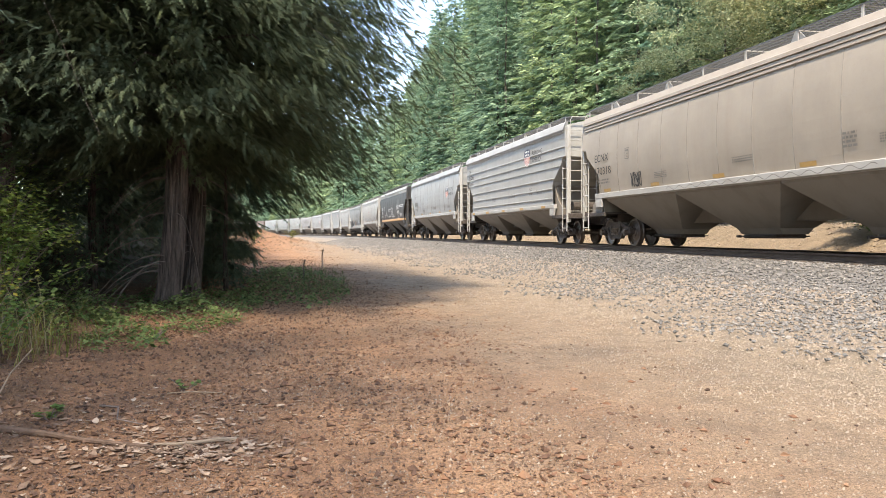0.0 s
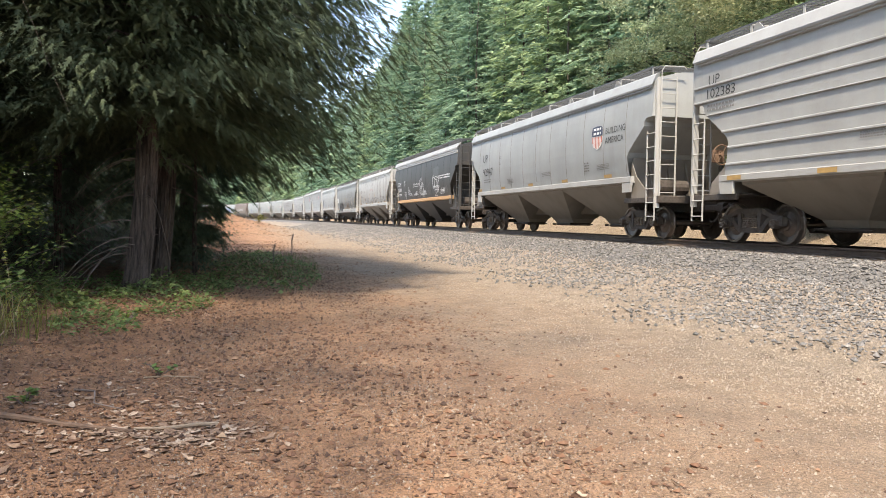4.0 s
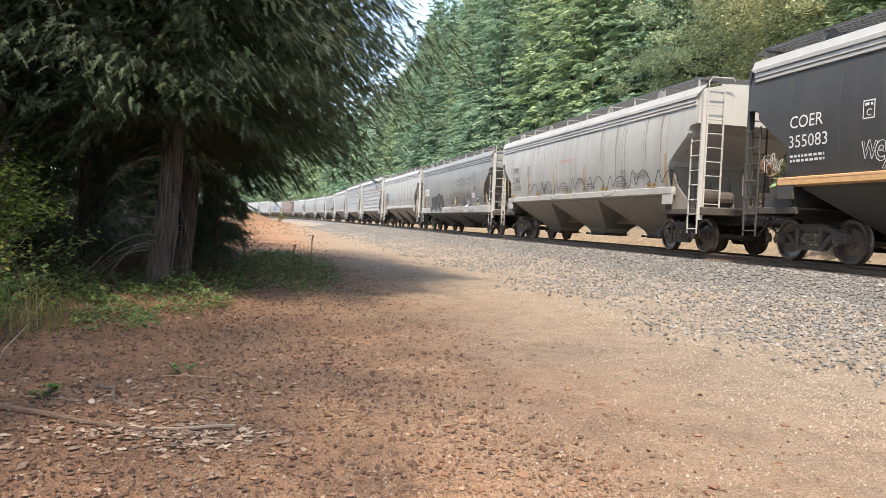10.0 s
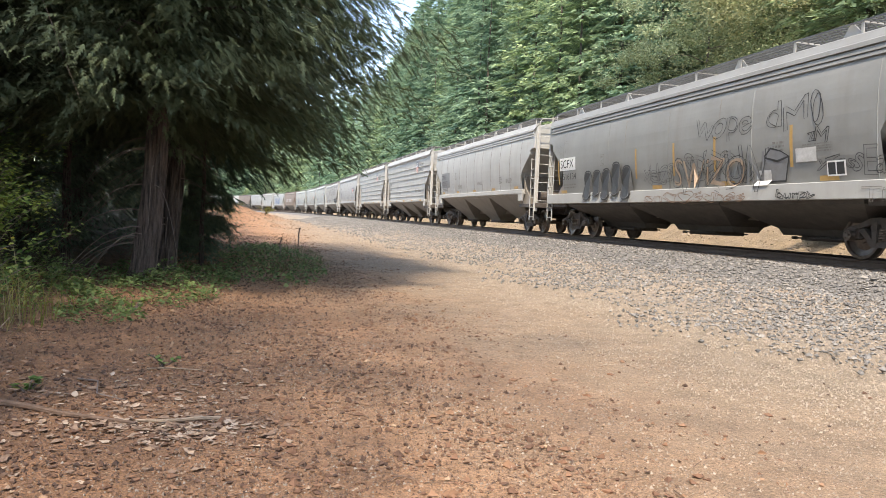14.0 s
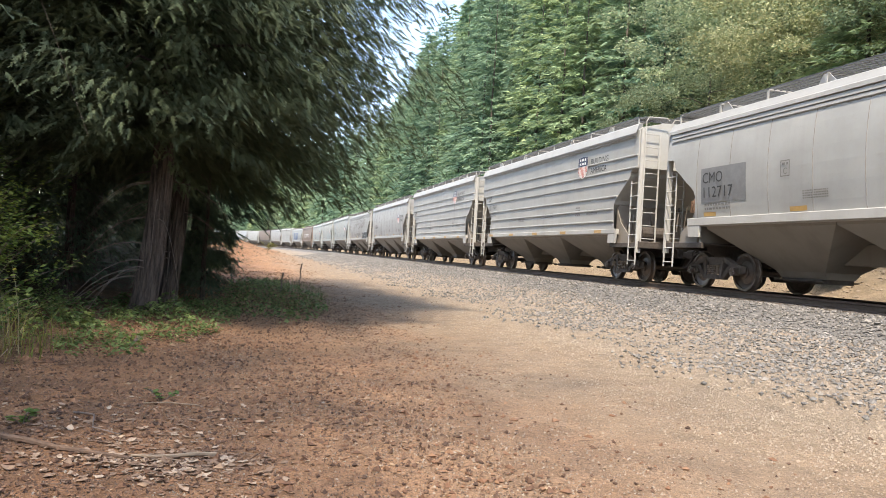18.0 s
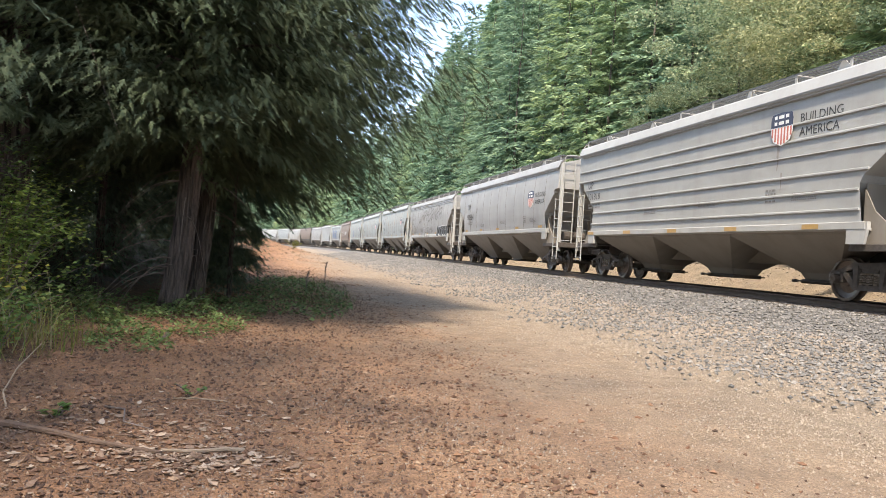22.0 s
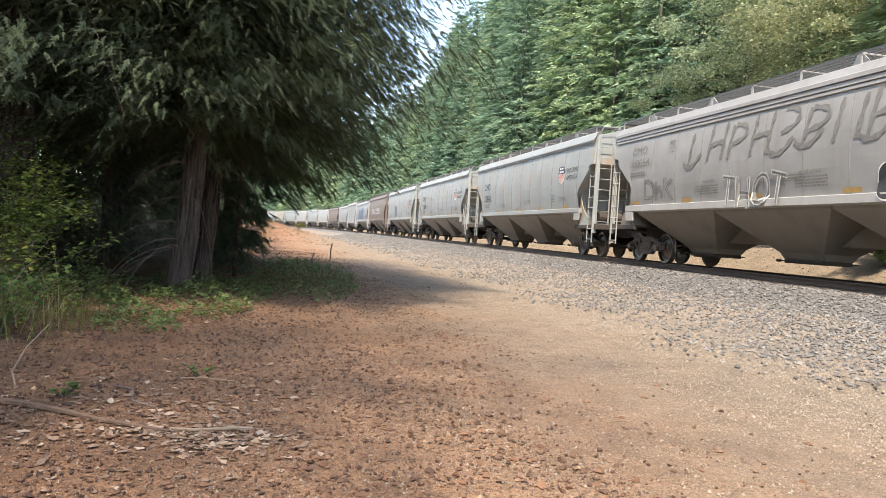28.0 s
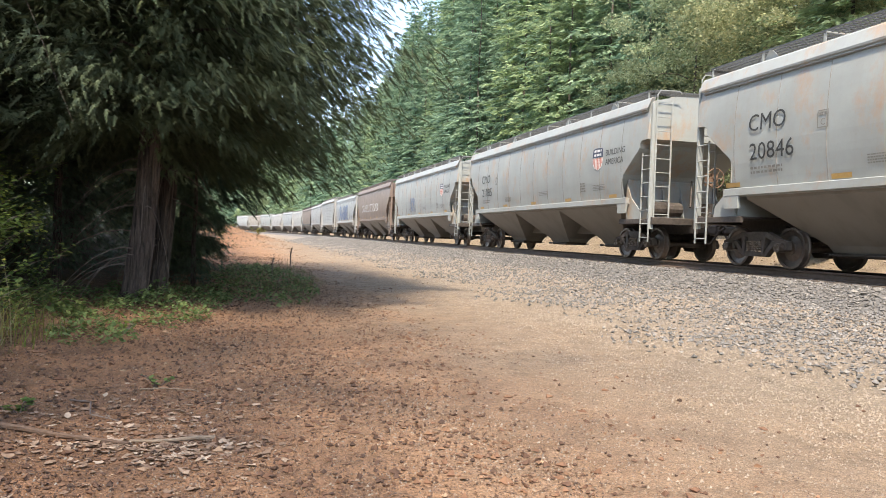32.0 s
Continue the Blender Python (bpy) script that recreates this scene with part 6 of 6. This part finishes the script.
def scatter():
    rng = np.random.default_rng(11)
    bed = bpy.data.objects["ballast_bed"]
    # nearest stones one by one
    kinds = [repair(stones([(0, 0, 0)], [1.0], rng).mesh("ballast_stone")) for _ in range(8)]
    for i in range(300):
        s, u = rng.uniform(3.5, 10.5), rng.uniform(7.7, 10.8)
        k = rng.uniform(0.035, 0.065)
        ob = part("ballast_stone", kinds[i % 8], M_BALLAST, bed)
        ob.matrix_basis = pose(NX * u + DX * s, NY * u + DY * s, float(bed_height(u)) + 0.02, *rng.uniform(0, 360, 3)) @ Matrix.Diagonal((k, k, k, 1))
    x, y, u, s = spread(rng, 60000, 4.6, 11.3, 3.2, 112)
    keep = rng.random(len(u)) < np.clip((u - 4.8 + 0.5 * np.sin(s * 0.9) + 0.3 * np.sin(s * 2.3 + u)) / 3.4, 0.02, 1) ** 1.7
    x, y, u, s = x[keep], y[keep], u[keep], s[keep]
    z = np.maximum(bed_height(u), ground_height(x, y)) + 0.012
    size = rng.uniform(0.012, 0.036, len(x)) * (1 + s / 50)
    thing("ballast_stones", stones(np.stack([x, y, z], -1), size, rng).mesh("ballast_stones"), M_BALLAST, "loose angular grey and tan ballast stones beside the rails", "stones", kind="stuff")
    x, y, u, s = spread(rng, 42000, 3.2, 8.6, 3.0, 45, 0.6)
    thing("gravel", chips(np.stack([x, y, ground_height(x, y) + 0.004], -1), rng.uniform(0.004, 0.018, len(x)) * (1 + s / 30) * (0.6 + 0.12 * (u - 3.2)), rng).mesh("gravel"), M_PEBBLE, "scattered grey gravel along the edge of the dirt path", "gravel", kind="stuff")
    x, y, u, s = spread(rng, 8000, -1.0, 5.5, 2.4, 30)
    thing("pebbles", chips(np.stack([x, y, ground_height(x, y) + 0.003], -1), rng.uniform(0.004, 0.014, len(x)), rng).mesh("pebbles"), M_PEBBLE, "tan pebbles pressed into the dirt path", "pebbles", kind="stuff")
    # cones and tufts of dry leaves
    x, y, u, s = thinned(rng, *spread(rng, 12000, -2.8, 4.0, 2.6, 42, 1.0))
    thing("fallen_cones", stones(np.stack([x, y, ground_height(x, y) + 0.007], -1), rng.uniform(0.007, 0.02, len(x)) * (1 + s / 60) * np.where(rng.random(len(x)) < 0.3, 1.9, 1.0), rng, 0.6).mesh("fallen_cones"), M_LITTER, "dark fallen cones and bark chips on the path", "cones", kind="stuff")
    x, y, u, s = thinned(rng, *spread(rng, 1300, -2.8, 3.2, 3.0, 14, 1.0))
    thing("curled_leaves", lobed(np.stack([x, y, ground_height(x, y) + 0.004], -1), rng.uniform(0.02, 0.052, len(x)), rng, 9).mesh("curled_leaves"), M_LITTER, "brown curled dry leaves strewn on the earth", "dry leaves", kind="stuff")
    # dark round cones, thick under the trees and single on the open path
    x, y, u, s = spread(rng, 9000, -2.8, 5.2, 3.6, 34)
    keep = rng.random(len(u)) < np.clip(1.15 - 0.30 * (u + 1.2), 0.03, 1)
    x, y, u, s = x[keep], y[keep], u[keep], s[keep]
    thing("fir_cones", stones(np.stack([x, y, ground_height(x, y) + 0.008], -1), rng.uniform(0.008, 0.020, len(x)) * (1 + s / 30), rng, 0.75).mesh("fir_cones"), M_CONE, "dark brown cones and curled leaf clumps on the earth", "cones", kind="stuff")
    x, y, u, s = thinned(rng, *spread(rng, 52000, -3.2, 4.5, 2.4, 38, 1.0))
    thing("leaf_litter", flakes(np.stack([x, y, ground_height(x, y) + 0.004], -1), rng.uniform(0.010, 0.034, len(x)) * (1 + s / 40), rng, 0.25, 0.3).mesh("leaf_litter"), M_LITTER, "reddish brown dry leaves strewn on the earth", "dry leaves", kind="stuff")
    x, y, u, s = thinned(rng, *spread(rng, 75000, -3.2, 4.2, 2.3, 20, 1.0))
    thing("forest_chaff", chips(np.stack([x, y, ground_height(x, y) + 0.003], -1), rng.uniform(0.003, 0.009, len(x)) * (1 + s / 14), rng).mesh("forest_chaff"), M_CHIP, "crumbled bark, needles and leaf bits on the earth", "litter", kind="stuff")
    x, y, u, s = spread(rng, 26000, -0.5, 7.0, 2.3, 16)
    thing("path_grit", chips(np.stack([x, y, ground_height(x, y) + 0.001], -1), rng.uniform(0.002, 0.006, len(x)) * (1 + s / 10), rng).mesh("path_grit"), M_GRIT, "fine grit on the trodden dirt path", "grit", kind="stuff")
    x, y, u, s = spread(rng, 5000, 15.4, 19.5, 6.0, 110)
    thing("bank_stones", stones(np.stack([x, y, ground_height(x, y) + 0.01], -1), rng.uniform(0.012, 0.055, len(x)), rng).mesh("bank_stones"), M_PEBBLE, "tan stones strewn on the bare bank behind the rails", "stones", kind="stuff")
    n = 1500
    s = rng.uniform(48, 84, n)
    u = rng.normal(-0.6, 2.6, n)
    x, y = NX * u + DX * s, NY * u + DY * s
    thing("earth_clods", stones(np.stack([x, y, ground_height(x, y) + 0.01], -1), rng.uniform(0.03, 0.14, n) * rng.uniform(0.3, 1, n), rng).mesh("earth_clods"), M_CLOD, "crumbled clods of tan earth on the dirt bank", "clods", kind="stuff")
    # thin twigs
    x, y, u, s = thinned(rng, *spread(rng, 700, -3.0, 3.0, 2.5, 18))
    sh = Shape()
    for a, b in zip(x, y):
        t, L = rng.uniform(0, 6.283), rng.uniform(0.05, 0.2)
        z = float(ground_height(a, b)) + 0.01
        sh.tube((a, b, z), (a + L * math.cos(t), b + L * math.sin(t), z + rng.uniform(0, 0.02)), 0.003, 3, 0.0015)
    thing("fallen_twigs", sh.mesh("fallen_twigs"), M_STICK, "thin dry twigs strewn over the leaf litter", "twigs", kind="stuff")
    n = 620
    m = rng.random(n) < 0.45
    x = np.where(m, rng.normal(-1.35, 0.30, n), rng.normal(-2.15, 0.85, n))
    y = np.where(m, rng.normal(4.40, 0.16, n), rng.normal(4.75, 0.65, n))
    thing("pale_leaves", lobed(np.stack([x, y, ground_height(x, y) + 0.006], -1), rng.uniform(0.03, 0.075, n), rng).mesh("pale_leaves"), M_PALELEAF, "pale curled dry leaves round a fallen stick", "dry leaves", kind="stuff")


M_PALELEAF = island("pale_dry_leaf", [(0.0, (0.17, 0.10, 0.065)), (0.6, (0.30, 0.20, 0.135)), (1.0, (0.52, 0.41, 0.31))], grit=((0.1, 0.06, 0.04), (0.4, 0.28, 0.19)))


def herbs(name, cx, cy, rx, ry, n, size, high, material, label, category, seed, skew=0.0):
    """Low leafy growth: leaves at many heights over a patch."""
    rng = np.random.default_rng(seed)
    a, r = rng.uniform(0, 6.283, n), np.sqrt(rng.random(n))
    px, py = r * np.cos(a) * rx, r * np.sin(a) * ry
    x, y = cx + px + skew * py, cy + py
    patch = np.sin(x * 3.1 + seed) * np.sin(y * 2.3 + seed * 2) + 0.6 * np.sin(x * 7 + y * 5)
    keep = patch + rng.normal(0, 0.5, n) > 0.1
    x, y, r, n = x[keep], y[keep], r[keep], int(keep.sum())
    high = high * (0.5 + 0.6 * np.clip(patch[keep], 0, 1.3))
    z = ground_height(x, y) + high * rng.random(n) * (1.05 - r * 0.7)
    ob = thing(name, flakes(np.stack([x, y, z], -1), rng.uniform(0.6, 1.4, n) * size, rng, 0.3, 0.65, 0.15).mesh(name), material, label, category, kind="stuff")
    return ob


def blades(name, cx, cy, rx, ry, n, high, material, label, seed, skew=0.0):
    """Grass: arched three-piece blades."""
    rng = np.random.default_rng(seed)
    sh = Shape()
    for i in range(n):
        a, r = rng.uniform(0, 6.283), math.sqrt(rng.random())
        oy = r * math.sin(a) * ry
        x, y = cx + r * math.cos(a) * rx + skew * oy, cy + oy
        z, h, b = float(ground_height(x, y)), high * rng.uniform(0.4, 1.1), rng.uniform(0, 6.283)
        w, lean = 0.003 + 0.004 * rng.random(), rng.uniform(0.2, 1.3)
        c, s = math.cos(b), math.sin(b)
        v = []
        for t in (0, 0.45, 0.8, 1.0):
            k, zz = lean * h * t * t, z + h * (t - 0.35 * lean * t * t)
            ww = w * (1 - t * 0.9)
            v += [(x + c * k - s * ww, y + s * k + c * ww, zz), (x + c * k + s * ww, y + s * k - c * ww, zz)]
        sh.add(v, [(0, 1, 3, 2), (2, 3, 5, 4), (4, 5, 7, 6)])
    return thing(name, sh.mesh(name), material, label, "grass", kind="stuff")


def bramble(x, y, high, spread_r, seed, label, stems=9, leaves=60, size=0.075, material=None):
    """A shrub of arching stems, each carrying leaves."""
    rng = np.random.default_rng(seed)
    root = new("bramble_bush")
    tagged(root, label, "bush", "bushes under the firs")
    z0 = float(ground_height(x, y))
    root.matrix_basis = pose(x, y, z0)
    pts, sizes = [], []
    for k in range(stems):
        a, h, r = rng.uniform(0, 6.283), high * rng.uniform(0.6, 1.1), spread_r * rng.uniform(0.4, 1.1)
        line = [(r * t * math.cos(a), r * t * math.sin(a), h * (1.6 * t - 0.75 * t * t) - 0.03) for t in np.linspace(0, 1, 7)]
        part("stem", Shape().path(line, 0.007, 4, 0.003).mesh("stem"), M_TWIG, root)
        for j in range(leaves):
            t = rng.uniform(0.15, 1)
            i = min(int(t * 6), 5)
            p = np.array(line[i]) + (np.array(line[i + 1]) - np.array(line[i])) * (t * 6 - i) + rng.normal(0, 0.06 * high, 3)
            p[2] = max(p[2], 0.02)
            pts.append(p)
            sizes.append(size * rng.uniform(0.5, 1.3))
    part("leaves", flakes(pts, sizes, rng, 0.25, 0.8, 0.0).mesh("leaves"), material or M_BUSH, root)
    return root


def undergrowth():
    herbs("ground_cover", -3.9, 19.8, 1.35, 7.0, 6000, 0.075, 0.36, M_WEED, "low green weeds along the wood's edge", "weeds", 41, -0.24)
    herbs("ground_cover", -3.95, 12.2, 1.05, 4.2, 8000, 0.06, 0.34, M_WEED, "low green weeds round the fir trunks", "weeds", 42, -0.12)
    herbs("ground_cover", -6.5, 9.5, 2.2, 3.0, 5200, 0.075, 0.75, M_WEED, "tangled green weeds at the wood's edge", "weeds", 43)
    herbs("ground_cover", -5.7, 12.0, 1.3, 2.6, 4200, 0.07, 0.5, M_WEED, "low green weeds behind the fir trunks", "weeds", 46)
    blades("grass_tuft", -3.8, 21.0, 1.3, 5.5, 900, 0.34, M_GRASS, "yellowing grass at the path's edge", 44, -0.22)
    blades("grass_tuft", -4.6, 8.0, 0.9, 1.3, 260, 0.85, M_GRASS, "long arching grass at the wood's edge", 45)
    blades("dry_stalks", -4.75, 7.7, 0.7, 0.8, 70, 1.15, M_STRAW, "long dry straw-coloured stalks arching over the weeds", 47)
    bramble(-4.35, 7.35, 0.85, 0.9, 51, "green and yellow bramble with thin stems", 14, 70, 0.065)
    bramble(-5.6, 9.6, 1.5, 1.2, 52, "sunlit green leafy shrub under the firs", 16, 130, 0.07)
    bramble(-6.9, 11.2, 2.6, 1.5, 53, "tall bright-leaved shrub under the firs", 22, 170, 0.075)
    bramble(-8.2, 12.2, 3.6, 1.9, 57, "tall bright-leaved shrub under the firs", 24, 190, 0.08)
    bramble(-6.2, 10.3, 2.0, 1.2, 58, "leafy green shrub under the firs", 18, 140, 0.065)
    bramble(-5.1, 8.3, 1.1, 0.9, 59, "yellowing bramble with thin stems", 8, 40, 0.06, M_YELLOWLEAF)
    bramble(12.7, 21.7, 1.5, 1.5, 60, "dull green leafy shrub on the bank behind the rails", 18, 110, 0.12, M_WEED)
    bramble(-2.62, 5.2, 0.16, 0.16, 54, "small bright green seedling among dry leaves", 5, 7, 0.07)
    bramble(-3.35, 9.0, 0.22, 0.25, 55, "small green seedling on the path's edge", 5, 8, 0.07)
    bramble(-2.0, 6.2, 0.2, 0.14, 56, "small pale green seedling among dry leaves", 4, 6, 0.055)
    for x, y, h, lab in ((-3.7, 20.5, 0.6, "dead brown weed stalk"), (-3.7, 23.6, 0.8, "dead brown weed stalk, bent over,")):
        sh = Shape()
        sh.path([(0, 0, 0), (0.02, 0, h * 0.4), (0.01, 0.02, h * 0.75), (0.06, 0, h)], 0.012, 5, 0.02)
        for k in range(14):
            z = h * (0.45 + 0.04 * k)
            sh.tube((0.02, 0, z), (0.02 + 0.06 * math.cos(k * 2.4), 0.06 * math.sin(k * 2.4), z + 0.05), 0.008, 4, 0.003)
        thing("weed_stalk", sh.mesh("weed_stalk"), M_TWIG, lab + " standing at the path's edge", "weed", m=pose(x, y, float(ground_height(x, y)) - 0.02))
    for k, (x, y) in enumerate(((-14.5, 57.0), (-17.0, 60.0), (-12.5, 62.0), (-19.0, 56.0), (-15.8, 66.0), (-13.6, 54.0), (-16.2, 62.5))):
        bramble(x, y, 0.7, 0.8, 80 + k, "dry low shrub on the dirt bank", 10, 30, 0.12, M_GRASS)
    # fallen stick, broken in two, and a bare bent stem
    def stick(name, pts, r, r2, m, label):
        p = [(x, y, float(ground_height(x, y)) + z) for x, y, z in pts]
        thing(name, Shape().path(p, r, 7, r2).mesh(name), m, label, "stick")
    stick("fallen_stick", [(-3.1, 4.95, 0.02), (-2.75, 4.86, 0.022), (-2.35, 4.7, 0.02), (-2.1, 4.58, 0.018), (-1.6, 4.46, 0.012)], 0.028, 0.012, M_STICK, "brown fallen stick lying on leaf litter")
    stick("fallen_stick", [(-1.62, 4.52, 0.014), (-1.48, 4.50, 0.022), (-1.36, 4.555, 0.02), (-1.25, 4.58, 0.03), (-1.15, 4.65, 0.014)], 0.008, 0.015, M_PALESTICK, "pale split stick lying on dry leaves")
    stick("thin_twig", [(-2.45, 5.6, 0.01), (-2.2, 5.35, 0.05), (-2.1, 5.1, 0.02), (-1.85, 4.95, 0.02)], 0.008, 0.004, M_TWIG, "thin dark twig on leaf litter")
    stick("thin_twig", [(-2.1, 6.05, 0.01), (-1.9, 6.0, 0.03), (-1.65, 6.02, 0.01)], 0.007, 0.004, M_PALESTICK, "thin pale twig on leaf litter")
    stick("bent_stem", [(-3.08, 5.4, 0.0), (-3.2, 5.55, 0.09), (-3.27, 5.85, 0.22), (-3.28, 6.2, 0.36)], 0.008, 0.004, M_PALESTICK, "bare pale stem bent over dry leaves")


M_STICK = plain("weathered_stick", (0.14, 0.088, 0.06), 0.9, 0, 0.35, 14, 0.5)
M_PALESTICK = plain("pale_split_wood", (0.27, 0.20, 0.14), 0.85, 0, 0.25, 14, 0.4)
scatter()
undergrowth()


# ---------- movement ----------
TRAVEL = [(0, 0), (2, 12.77), (4, 25.54), (6, 38.43), (8, 51.56), (10, 64.68), (12, 77.55), (14, 90.38), (16, 103.38), (18, 116.38), (20, 129.22),
          (22, 142.17), (24, 155.48), (26, 168.82), (28, 181.86), (30, 194.78), (32, 207.76)]


def gone(t):
    return float(np.interp(t, [a for a, b in TRAVEL], [b for a, b in TRAVEL]))


def motions():
    for car, (s0, *_) in zip(CARS, TRAIN):
        rows = []
        for t, g in TRAVEL:
            x, y, h = track(s0 - g)
            rows.append((t, pose(x, y, RAIL_Z, 0, 0, 90 + math.degrees(h))))
        walk(car, rows)
    # every wheelset rolls alike, so all share one roll
    first = WHEELSETS[0]
    rows = [(i / 10, pose(0, 0, WHEEL_R, 0, -math.degrees(gone(i / 10) / WHEEL_R) % 360, 0)) for i in range(321)]
    walk(first, rows)
    for w in WHEELSETS[1:]:
        w.rotation_mode = "QUATERNION"
        keys = w.animation_data_create()
        keys.action = first.animation_data.action
        keys.action_slot = first.animation_data.action_slot


motions()
